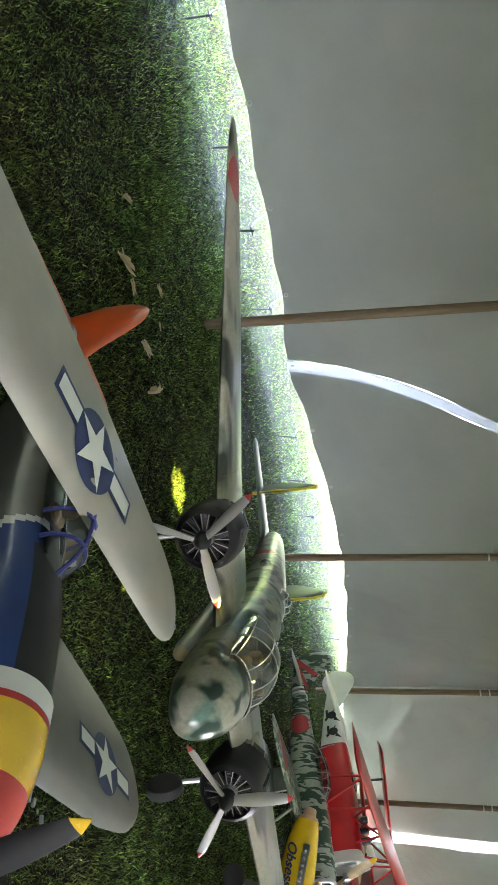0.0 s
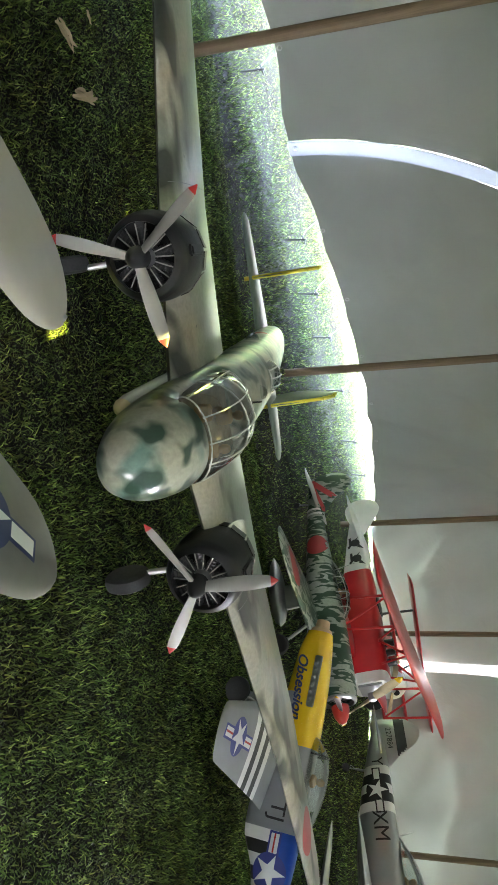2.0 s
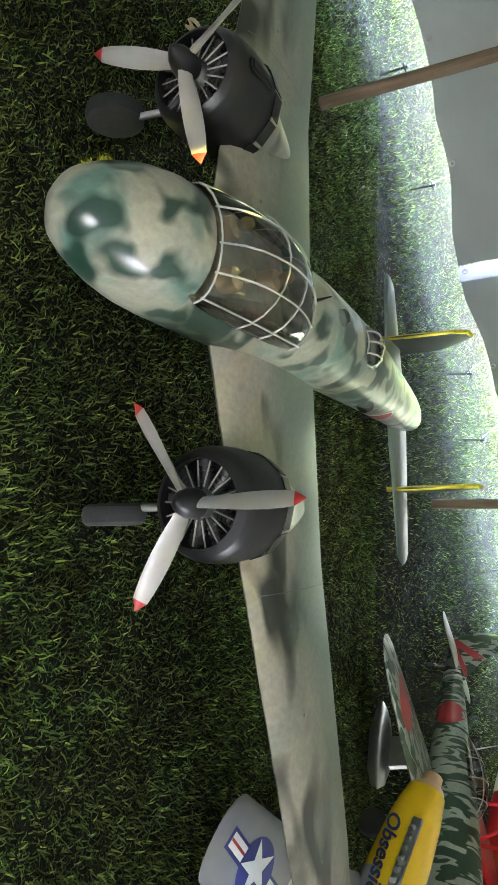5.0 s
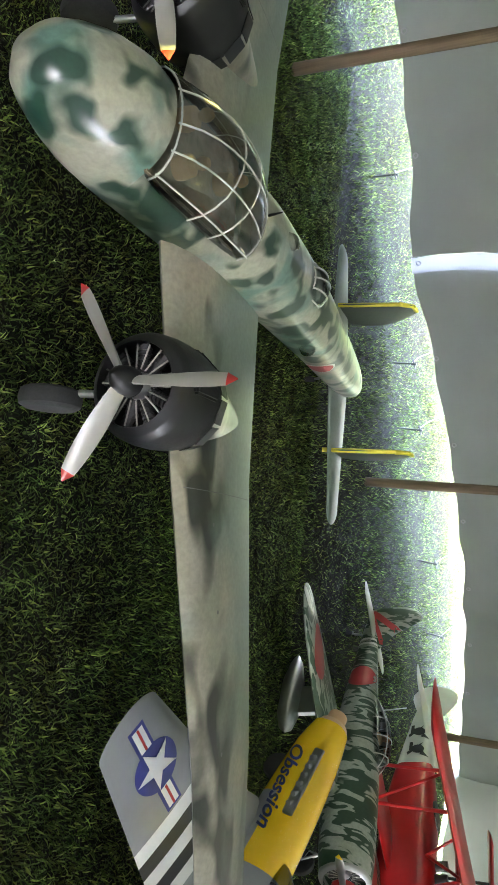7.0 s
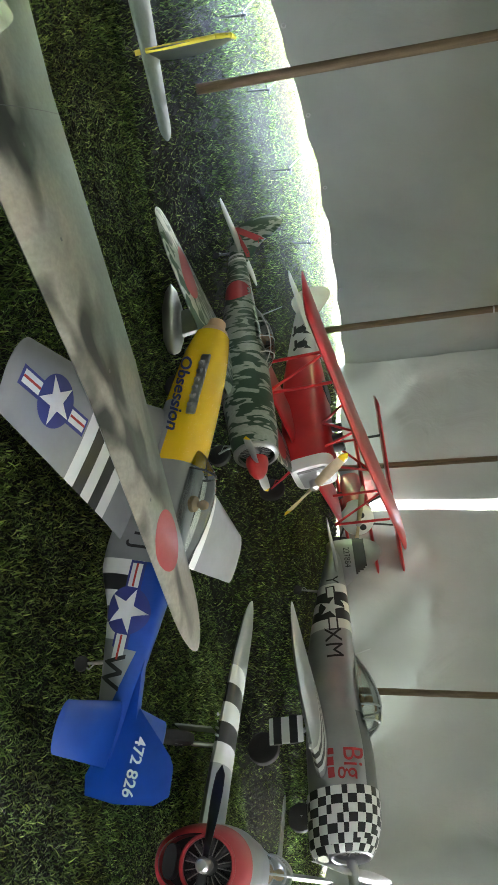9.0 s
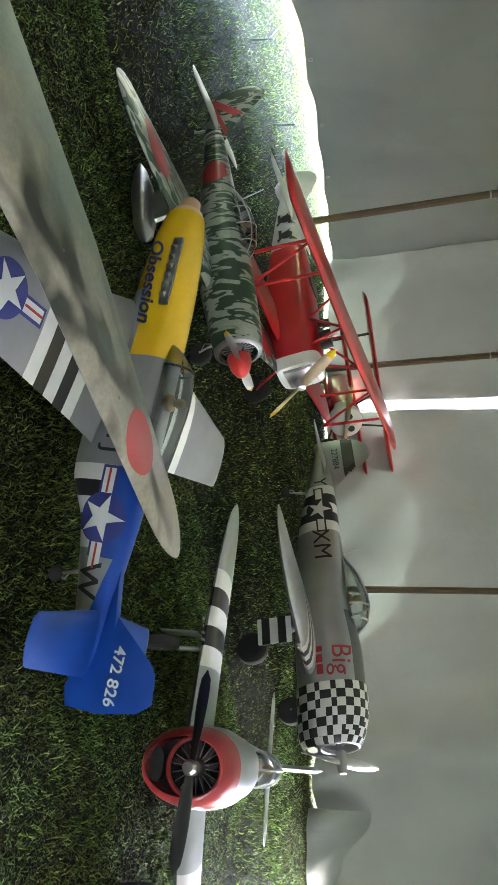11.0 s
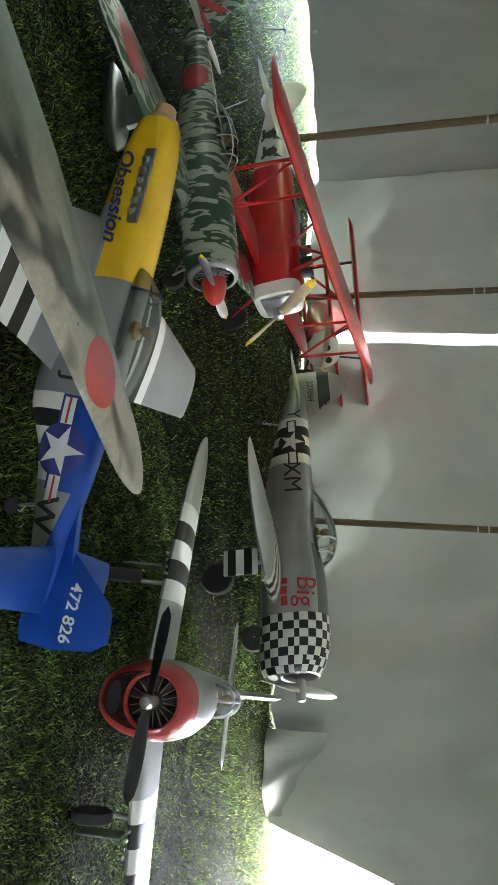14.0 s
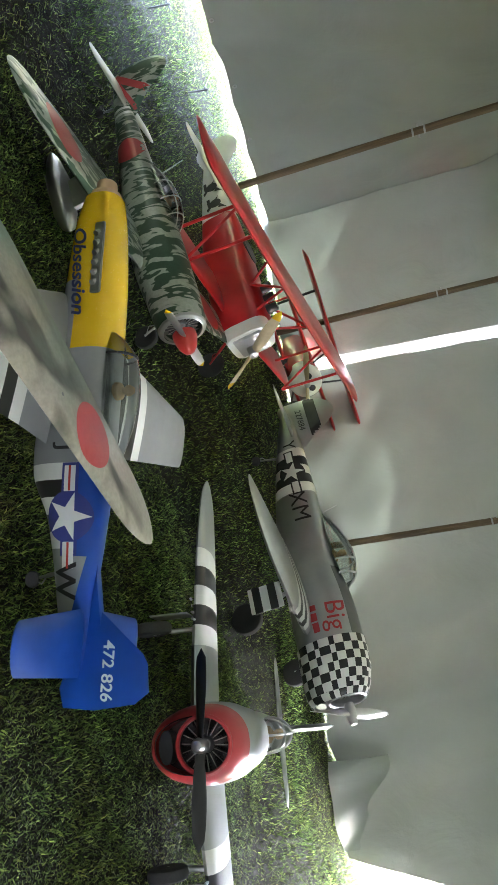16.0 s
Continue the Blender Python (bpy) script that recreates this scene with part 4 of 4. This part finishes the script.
# tiger-striped radial fighter
def tiger_fighter():
    c = Ctx("camouflaged_fighter_model", 2.763, 4.735, -44.8, .438, 10.6, 2.7, .2127)
    tagged(c.root, "radial-engined fighter model in green tiger-stripe camouflage with red discs", "model aircraft", "model aircraft on display")
    rows = [(-1.35, 0, .58, .62, .66), (-2.2, 0, .58, .64, .72), (-3.6, .02, .5, .6, .68), (-5.2, .08, .38, .46, .52), (-6.8, .16, .25, .32, .36), (-8.2, .22, .12, .2, .2), (-8.9, .25, .04, .08, .08)]
    fb = loft(rows, 30, 32, 2.1, (-7.3, -7.4, -7.5, -7.6), lambda x, m: 1 if x < -7.3 and int((x + 7.3) / .1) % 2 == 0 and x > -7.6 else 0)
    tree = surface_of(fb)
    fus = part(c, "fuselage", fb, ["tiger", "white"])
    cowl = part(c, "cowling", loft([(-.25, 0, .48, .48, .48), (-.3, 0, .54, .54, .54), (-.6, 0, .6, .6, .6), (-1.4, 0, .61, .63, .66)], 8, 36, 2, (), None, False), "tiger")
    part(c, "cowl_lip", loft([(-.24, 0, .46, .46, .46), (-.27, 0, .55, .55, .55), (-.34, 0, .57, .57, .57)], 4, 36, 2, (), None, False), "steel", cowl)
    part(c, "baffle", lathe([(-.7, .01), (-.72, .57)], 30), "black", cowl)
    radial_engine(c, -.45, .46, 14)
    propeller(c, (0, 0, 0), 1.3, .26, 2, 84, ["steel", "yellow"], .1, [(.4, .01), (.35, .12), (.2, .22), (-.02, .28), (-.15, .28)], "spinner_red", "red painted spinner", .07)
    for s in (1, -1):
        wb = wing_mesh([(s * .35, -2.0, 2.5, -.42, .15), (s * 3.4, -2.35, 1.8, -.25, .12), (s * 5.5, -2.75, 1.05, -.12, .1)], tip=.16)
        wt = surface_of(wb)
        w = part(c, "wing", wb, "tiger")
        lay(c, "red_disc", wt, [disc_points(.62)], (-3.2, s * 3.7, 0), (1, 0, 0), (0, 1, 0), "cowl_red", w, .008)
        part(c, "tailplane", wing_mesh([(s * .08, -7.6, 1.1, .32, .1), (s * 1.75, -7.9, .6, .33, .08)], tip=.2), "frame")
        g = ground_under(c, (-1.9, s * 1.7, -2))
        leg(c, (-2.2, s * 1.7, -.4), g, .33 * c.s, .055 * c.s)
        wheel(c, g, .33 * c.s, .2 * c.s)
        lay(c, "red_disc", tree, [disc_points(.4)], (-5.9, s, .1), (-s, 0, 0), (0, 0, 1), "cowl_red", fus, .01)
    tank = lathe([(.0, .01), (-.15, .16), (-.5, .25), (-1.5, .26), (-2.1, .15), (-2.4, .02)], 20)
    part(c, "drop_tank", moved(tank, (-1.9, -2.6, -1.0)), "steel", label="silver drop tank under the wing")
    part(c, "tank_pylon", box((-3.2, -2.66, -.8), (-2.4, -2.54, -.3), .01), "steel")
    fin = upright_fin(smooth_outline([(-7.2, .35), (-7.9, 1.0), (-8.35, 1.65), (-8.7, 1.78), (-9.05, 1.45), (-9.15, .8), (-9.0, .2), (-8.2, .2)], 4), .08)
    ft = surface_of(fin)
    f = part(c, "fin", fin, "tiger")
    for s in (1, -1):
        lay(c, "red_stripe", ft, [[(-.9, -.5), (-.55, -.5), (.95, .8), (.75, .9)], [(-.9, -.5), (-.5, -.5), (.9, -.2), (.9, -.05)]], (-8.15, s * .5, .75), (-1, 0, 0) if s > 0 else (1, 0, 0), (0, 0, 1), "cowl_red", f, .01)
    canopy(c, [(-2.9, .48, .16, .05, .1), (-3.3, .5, .26, .34, .1), (-4.0, .5, .28, .42, .1), (-4.8, .46, .22, .3, .1), (-5.4, .4, .1, .1, .1)], (-3.35, -3.9, -4.5), "frame", .014, (.3, .7))
    pilot(c, (-4.0, 0, .3), .75)
    g = ground_under(c, (-8.0, 0, -.4))
    leg(c, (-7.9, 0, .05), g, .12 * c.s, .035 * c.s)
    wheel(c, g, .12 * c.s, .08 * c.s)
    part(c, "antenna", tube((-4.9, 0, .5), (-5.0, 0, 1.3), .025, 6, .012), "frame")


tiger_fighter()


def strut(c, a, b, r, mat, parent=None):
    return part(c, "strut", tube(a, b, r, 8), mat, parent)


def red_biplane():
    c = Ctx("red_biplane_model", 3.203, 5.866, -50.8, 0.501, 8.0, 5.9, 0.3063)
    tagged(c.root, "red biplane model with a white tail and wooden propeller", "model aircraft", "model aircraft on display")
    rows = [(-.25, 0, .4, .5, .45), (-.6, 0, .44, .55, .55), (-1.8, 0, .46, .56, .6), (-3.0, .05, .42, .5, .55), (-4.4, .12, .26, .34, .4), (-5.6, .18, .12, .2, .24), (-6.2, .2, .04, .1, .12)]
    fb = loft(rows, 22, 28, 4.0, (-.7, -3.9), lambda x, m: 1 if x > -.42 or x < -3.9 else 0)
    tree = surface_of(fb)
    fus = part(c, "fuselage", fb, ["red", "white"])
    part(c, "radiator", box((-.27, -.3, -.3), (-.2, .3, .35), .02), "steel")
    propeller(c, (0, 0, 0), 1.3, .24, 2, 40, ["husk", "yellow"], .05, [(.1, .02), (.08, .1), (-.1, .12)], "steel", tip=.2)
    for s in (1, -1):
        part(c, "upper_wing", wing_mesh([(0, -.35, 1.55, 1.2, .11), (s * 4.45, -.4, 1.5, 1.25, .1)], tip=.06), "red")
        part(c, "lower_wing", wing_mesh([(s * .3, -1.0, 1.2, -.3, .11), (s * 3.5, -1.05, 1.15, -.2, .1)], tip=.07), "red")
        part(c, "tailplane", wing_mesh([(s * .06, -4.9, 1.1, .3, .06), (s * 1.6, -5.35, .6, .3, .06)], tip=.15), "white")
        for x in (-.6, -1.5):
            strut(c, (x, s * 2.6, -.2), (x + .2, s * 2.6, 1.2), .035, "red")
        strut(c, (-.6, s * 2.6, -.2), (-1.3, s * 2.6, 1.2), .03, "red")
        for a, b in (((-.7, s * .4, .45), (-.6, s * .75, 1.2)), ((-1.4, s * .4, .45), (-.6, s * .75, 1.2)), ((-1.4, s * .4, .45), (-1.6, s * .75, 1.2))):
            strut(c, a, b, .03, "red")
        g = ground_under(c, (-.9, s * .9, -1.4))
        leg(c, (-1.0, s * .4, -.5), g, .33 * c.s, .035 * c.s, "red")
        wheel(c, g, .33 * c.s, .1 * c.s, "white")
    fin = upright_fin(smooth_outline([(-5.4, .3), (-5.9, .8), (-6.4, 1.05), (-6.8, .8), (-6.85, .2), (-6.4, -.1)], 4), .05)
    part(c, "rudder", fin, "white")
    for x in (-1.2, -1.5, -1.8):
        part(c, "engine_cylinder", tube((x + .3, 0, .5), (x + .3, 0, .8), .1, 12), "engine")
    part(c, "cockpit_coaming", moved(tube((0, 0, 0), (0, 0, .08), .3, 20), (-2.7, 0, .5)), "black")
    for k, x in enumerate((-4.35, -5.0)):
        for s in (1, -1):
            lay(c, "black_emblem", tree, [disc_points(.15), rect_points(-.24, -.2, .05, -.12), [(-.25, .12), (-.1, .05), (.22, -.22), (.12, -.25)], [(.05, .1), (.28, .26), (.2, .05)]], (x, s, .14), (-s, 0, 0), (0, 0, 1), "black", fus, .022, .07)


red_biplane()


def triplane():
    c = Ctx("red_triplane_model", 4.404, 8.635, -82.3, 0.381, 11.5, 2.2, 0.3598)
    tagged(c.root, "red triplane model with a white painted cowling", "model aircraft", "model aircraft on display")
    rows = [(-.35, 0, .46, .46, .46), (-1.0, 0, .46, .48, .5), (-2.2, .05, .4, .45, .45), (-3.8, .12, .22, .28, .3), (-5.2, .2, .04, .1, .1)]
    fus = part(c, "fuselage", loft(rows, 20, 28, 3.0), "red")
    part(c, "cowling", loft([(-.05, 0, .3, .3, .3), (-.08, 0, .44, .44, .44), (-.2, 0, .5, .5, .5), (-.6, 0, .5, .5, .5)], 8, 32, 2.0), "white")
    propeller(c, (.05, 0, 0), 1.25, .2, 2, 75, ["husk", "husk"], .04, [(.08, .02), (.06, .09), (-.08, .1)], "steel", tip=.01)
    for y in (-.2, .2):
        eye = lathe([(-.01, .01), (-.03, .1), (-.09, .1)], 16)
        part(c, "painted_eye", moved(eye, (.0, y, .12)), "black")
    for z, half, x in ((1.15, 3.55, -.4), (.35, 3.1, -.55), (-.4, 2.85, -.65)):
        for s in (1, -1):
            part(c, "wing", wing_mesh([(0, x, 1.0, z, .12), (s * half, x, 1.0, z + .02, .12)], tip=.06), "red")
    for s in (1, -1):
        strut(c, (-.75, s * 2.4, -.4), (-.65, s * 2.4, 1.15), .04, "black")
        strut(c, (-.5, s * .35, .4), (-.6, s * .6, 1.15), .03, "black")
        g = ground_under(c, (-.7, s * .8, -1.4))
        leg(c, (-.8, s * .35, -.4), g, .33 * c.s, .03 * c.s, "black")
        wheel(c, g, .33 * c.s, .1 * c.s, "red")
        part(c, "tailplane", wing_mesh([(s * .05, -4.2, 1.0, .25, .06), (s * 1.3, -4.8, .4, .25, .06)], tip=.2), "red")
    part(c, "rudder", upright_fin(smooth_outline([(-4.9, .2), (-5.2, .8), (-5.6, .7), (-5.7, .2), (-5.3, 0)], 4), .04), "white")


triplane()


# long grey wing reaching over the starry fighter
def grey_wing_model():
    c = Ctx("grey_low_wing_model", -.974, .349, -46.4)
    tagged(c.root, "warm grey low-wing fighter model with star insignia", "model aircraft", "model aircraft on display")
    part(c, "fuselage", loft([(.75, .42, .03, .03, .03), (.6, .42, .075, .08, .09), (.2, .42, .09, .11, .13), (-.25, .42, .085, .12, .13), (-.6, .42, .045, .07, .07), (-.82, .42, .01, .03, .03)], 22, 24, 2.4), "warmgrey")
    for s in (1, -1):
        wb = wing_mesh([(s * .05, .13, .43, .35, .13), (s * 1.22, .09, .345, .425, .12), (s * 1.71, .068, .262, .462, .11), (s * 1.91, .05, .2, .475, .1)], (), None, .07)
        wt = surface_of(wb)
        w = part(c, "wing", wb, "warmgrey")
        star_and_bar(c, wt, (-.07, s * 1.2, .5), (0, s, 0), (-s, 0, 0), .112, w, lift=.0015)
        part(c, "wing_tip_light", lathe([(.01, .002), (.006, .006), (-.006, .006), (-.01, .002)], 10), "steel", w).location = (-.05, s * 1.905, .475)
        part(c, "aileron_gap", box((-.165, min(s * 1.3, s * 1.75), .4415), (-.160, max(s * 1.3, s * 1.75), .4435)), "darkgrey", w)
        part(c, "tailplane", wing_mesh([(s * .02, -.66, .14, .43, .09), (s * .2, -.69, .1, .43, .08)], tip=.1), "warmgrey")
        g = (.12, s * .35)
        leg(c, (.05, s * .35, .38), g, .075, .011)
        wheel(c, g, .075, .05)
    part(c, "fin", upright_fin(smooth_outline([(-.62, .46), (-.72, .58), (-.8, .6), (-.85, .5), (-.83, .41)], 4), .014), "warmgrey")
    canopy(c, [(.1, .5, .05, .02, .02), (0, .5, .065, .09, .02), (-.2, .5, .065, .1, .02), (-.45, .5, .03, .03, .02)], (.0,), "frame", .005, ())
    wheel(c, (-.7, 0), .035, .02)
    leg(c, (-.7, 0, .4), (-.7, 0), .035, .008)


grey_wing_model()


# twin-engined bomber
def bomber():
    c = Ctx("twin_engined_bomber_model", .690, 2.382, -80.43)
    tagged(c.root, "large twin-engined bomber model in mottled green and grey", "model aircraft", "model aircraft on display")
    rows = [(.395, .405, .004, .004, .004), (.387, .405, .04, .045, .04), (.355, .41, .082, .09, .08), (.27, .42, .122, .13, .12), (.18, .425, .142, .15, .145), (.11, .425, .148, .15, .148), (.09, .425, .15, .085, .15), (-.1, .43, .154, .08, .158), (-.36, .43, .154, .085, .16), (-.39, .43, .154, .15, .16), (-.7, .425, .15, .145, .15), (-1.2, .385, .142, .13, .13), (-1.6, .34, .13, .11, .115), (-2.0, .285, .115, .1, .1), (-2.3, .245, .098, .085, .08), (-2.48, .225, .07, .06, .06), (-2.55, .22, .03, .03, .03)]
    fb = loft(rows, 40, 44, 2.15)
    tree = surface_of(fb)
    fus = part(c, "fuselage", fb, "g3m_body")
    part(c, "cockpit_floor", box((-.32, -.13, .505), (.12, .13, .515), .003), "cabin", fus)
    for s in (1, -1):
        zs, end = ((.38, .41, .445, .462), 2.61) if s > 0 else ((.38, .42, .482, .55), 2.43)
        wb = wing_mesh([(s * .1, -.155, .65, zs[0], .14), (s * .72, -.25, .50, zs[1], .13), (s * 1.54, -.43, .365, zs[2], .12), (s * end, -.61, .19, zs[3], .1)], [], None, .09, steps=18)
        wt = surface_of(wb)
        w = part(c, "wing", wb, "g3m_wing")
        lay(c, "red_disc", wt, [disc_points(.105)], (-.655, s * 2.13, 0), (1, 0, 0), (0, 1, 0), "cowl_red", w, .0015, .03)
        for y, x in ((.87, -.44), (1.11, -.49), (1.5, -.55), (1.95, -.6), (.3, -.35)):
            lay(c, "wing_plug", wt, [disc_points(.006, 8)], (x, s * y, 0), (1, 0, 0), (0, 1, 0), "darkgrey", w, .001, .03)
        lay(c, "panel_joint", wt, [rect_points(-.26, -.0012, .26, .0012)], (-.49, s * .78, 0), (1, 0, 0), (0, 1, 0), "darkgrey", w, .001, .03)
        part(c, "tailplane", wing_mesh([(s * .03, -2.15, .34, .195, .09), (s * .795, -2.29, .17, .175, .08)], [], None, .1), "g3m_wing")
        outline = [(-2.25, .165), (-2.34, .535), (-2.38, .578), (-2.49, .58), (-2.67, .34), (-2.57, .15)]
        fin = upright_fin(smooth_outline(outline, 4), .012)
        fin.transform(Matrix.Translation((0, s * .402, 0)))
        f = part(c, "fin", fin, "fin_green", label="dark green fin with a yellow leading edge")
        eb = bmesh.new()
        pts = [Vector((x, s * .402, z)) for x, z in ((-2.25, .145), (-2.28, .275), (-2.33, .52), (-2.38, .58), (-2.46, .584))]
        for p, q in zip(pts, pts[1:]):
            tube(p, q, .013, 8, .011, eb)
        part(c, "fin_edge", eb, "ochre", f)
        y = s * .55
        nac = loft([(-.2, .39, .125, .125, .13), (-.32, .395, .118, .105, .12), (-.48, .40, .085, .06, .10), (-.66, .40, .02, .012, .03)], 12, 28, 2.1)
        part(c, "nacelle", moved(nac, (0, y, 0)), "g3m_nacelle")
        cb = loft([(-.082, .392, .108, .108, .108), (-.094, .392, .126, .126, .126), (-.125, .392, .14, .14, .14), (-.2, .394, .145, .145, .145), (-.275, .396, .138, .138, .138)], 12, 44, 2.0, (), None, False)
        cowl = part(c, "cowling", moved(cb, (0, y, 0)), "satin_black")
        part(c, "cowl_throat", moved(loft([(-.082, .392, .107, .107, .107), (-.142, .392, .12, .12, .12)], 3, 40, 2.0, (), None, False), (0, y, 0)), "black", cowl)
        for k in range(12):
            a = 2 * math.pi * (k + .5) / 12
            flap = box((-.05, -.032, -.0015), (.0, .032, .0015), .001)
            flap.transform(Matrix.Translation((-.262, y, .396)) @ Matrix.Rotation(a, 4, "X") @ Matrix.Translation((0, 0, .141)) @ Matrix.Rotation(radians(-9), 4, "Y"))
            part(c, "cowl_flap", flap, "satin_black", cowl)
        part(c, "baffle", moved(lathe([(-.14, .01), (-.145, .132)], 32), (0, y, .392)), "black", cowl)
        radial_engine(c, -.107, .118, 9, cowl, .392, y, 18)
        propeller(c, (-.043, y, .392), .283, .054, 3, 39 if s < 0 else 0, ["prop_grey", "spinner_red"], .02, [(.062, .003), (.055, .014), (.03, .028), (.0, .036), (-.03, .037)], "satin_black", tip=.1, tilt=7)
        g = (-.15, y + s * .015)
        leg(c, (-.2, y, .28), g, .085, .011)
        wheel(c, g, .085, .055)
        blister = lathe([(.06, .002), (.045, .022), (0, .034), (-.045, .022), (-.06, .002)], 16)
        part(c, "side_blister", moved(blister, (-1.25, s * .135, .40)), "glass")
        lay(c, "disc_edge", tree, [disc_points(.068)], (-1.6, s, .335), (-s, 0, 0), (0, 0, 1), "white", fus, .001, .02)
        lay(c, "red_disc", tree, [disc_points(.06)], (-1.6, s, .335), (-s, 0, 0), (0, 0, 1), "cowl_red", fus, .002, .02)
        part(c, "engine_intake", moved(box((-.24, -.018, .12), (-.13, .018, .15), .006), (0, y, .396)), "satin_black", cowl)
    hood = [(.10, .505, .134, .07, .02), (.05, .50, .139, .115, .02), (-.03, .50, .143, .142, .02), (-.14, .50, .143, .148, .02), (-.27, .50, .14, .125, .02), (-.385, .5, .13, .08, .02)]
    canopy(c, hood, (.095, -.09, -.2, -.375), "frame", .0025, (.1, .3, .46, .66, .9))
    canopy(c, [(-.84, .5, .06, .02, .02), (-.89, .5, .075, .075, .02), (-.98, .495, .075, .08, .02), (-1.07, .485, .05, .03, .02)], (-.87, -1.02), "frame", .0032, (.15, .33, .5, .67, .85), "clear dorsal gun dome with thin frames")
    part(c, "roof_blister", moved(lathe([(.045, .002), (.03, .02), (0, .028), (-.03, .02), (-.045, .002)], 14), (-.58, .0, .575)), "glass")
    for x, y in ((.0, .06), (.0, -.06), (-.2, .0)):
        pilot(c, (x, y, .5), .13)
    part(c, "antenna", tube((-.4, 0, .56), (-.39, 0, .625), .006, 6, .002), "satin_black")
    t = lathe([(.12, .005), (.1, .03), (.05, .038), (-.7, .038), (-1.0, .02), (-1.05, .005)], 20)
    part(c, "torpedo", moved(t, (-.1, -.1, .27)), "prop_grey", label="grey torpedo under the belly")
    part(c, "torpedo_nose", moved(lathe([(.135, .004), (.125, .02), (.1, .033)], 16), (-.1, -.1, .27)), "husk")
    g = (-2.3, 0)
    leg(c, (-2.25, 0, .22), g, .035, .008)
    wheel(c, g, .035, .02)


bomber()


# ---- litter and grass ----
def husk(x, y, turn, size, curl):
    """Dry leaf lying in the grass: a few curled strips from one stem."""
    c = new("corn_husk")
    c.matrix_world = pose(x, y, .012, 0, 0, turn)
    for k in range(3):
        bm = bmesh.new()
        prev = None
        for i in range(9):
            u = i / 8
            w = size * .075 * math.sin(math.pi * min(1, u * .85 + .12)) + .001
            cx, cy = size * (u - .5), size * (.12 * (k - 1) * u + .1 * math.sin(3 * u + curl + k))
            z = .012 + size * .14 * math.sin(2.4 * u + curl + k) ** 2
            row = [bm.verts.new((cx, cy - w, z + w * .5)), bm.verts.new((cx, cy, z)), bm.verts.new((cx, cy + w, z + w * .6))]
            if prev:
                bm.faces.new((prev[0], prev[1], row[1], row[0]))
                bm.faces.new((prev[1], prev[2], row[2], row[1]))
            prev = row
        ob = finish(bm, "husk", "leaf_strip", c)
        ob.modifiers.new("thickness", "SOLIDIFY").thickness = .0015
    tagged(c, "dry curled corn husk lying in the grass", "dry leaf", "dry leaves on the grass")


for x, y, turn, size, curl in ((-.78, 2.77, 70, .13, .3), (-.60, 2.86, 110, .17, 1.2), (-1.15, 2.55, 80, .17, 2.0), (-1.05, 2.63, 30, .08, .8), (-1.15, 3.02, 60, .08, 1.7), (-1.47, 2.6, 100, .1, .1), (-.95, 3.0, 20, .05, 2.6)):
    husk(x, y, turn, size, curl)


def grass(name, count, x0, x1, y0, y1, tall, wide, seed):
    """Mown blades, each a bent taper, in one mesh."""
    r = np.random.default_rng(seed)
    x, y = r.uniform(x0, x1, count), r.uniform(y0, y1, count)
    a, h = r.uniform(0, 2 * np.pi, count), tall * r.uniform(.55, 1.25, count)
    bend, w = r.uniform(.25, 1.5, count) * h, wide * r.uniform(.7, 1.3, count)
    patch = .75 + .35 * np.sin(x * 2.3 + 1.7 * np.sin(y * 1.9)) * np.sin(y * 2.9 + x)
    h = h * patch
    ca, sa = np.cos(a), np.sin(a)
    lv = [(0, -.5, 0), (0, .5, 0), (.35, .42, .6), (.35, -.42, .6), (1, 0, 1)]
    co = np.zeros((count, 5, 3), np.float32)
    for k, (f, s, z) in enumerate(lv):
        co[:, k, 0] = x + ca * bend * f - sa * w * s
        co[:, k, 1] = y + sa * bend * f + ca * w * s
        co[:, k, 2] = h * z - .002
    tri = np.array([[0, 1, 2], [0, 2, 3], [3, 2, 4]])
    idx = (np.arange(count)[:, None, None] * 5 + tri[None]).reshape(-1)
    me = bpy.data.meshes.new(name)
    me.vertices.add(count * 5)
    me.vertices.foreach_set("co", co.reshape(-1))
    me.loops.add(count * 9)
    me.loops.foreach_set("vertex_index", idx.astype(np.int32))
    me.polygons.add(count * 3)
    me.polygons.foreach_set("loop_start", np.arange(0, count * 9, 3, dtype=np.int32))
    me.polygons.foreach_set("loop_total", np.full(count * 3, 3, np.int32))
    me.update(calc_edges=True)
    me.materials.append(M["blade"])
    ob = new(name, me)
    tagged(ob, "short green mown grass with dry blades", "grass", kind="stuff")


grass("grass", 300000, -1.9, 5.6, 1.5, 4.9, .023, .0052, 1)
grass("grass", 150000, -4.2, 7.5, 4.9, 11.5, .03, .006, 2)
grass("grass", 45000, -4.2, -1.9, 1.5, 4.9, .026, .005, 3)
grass("grass", 40000, 5.6, 9.5, 2.0, 6.5, .03, .006, 4)
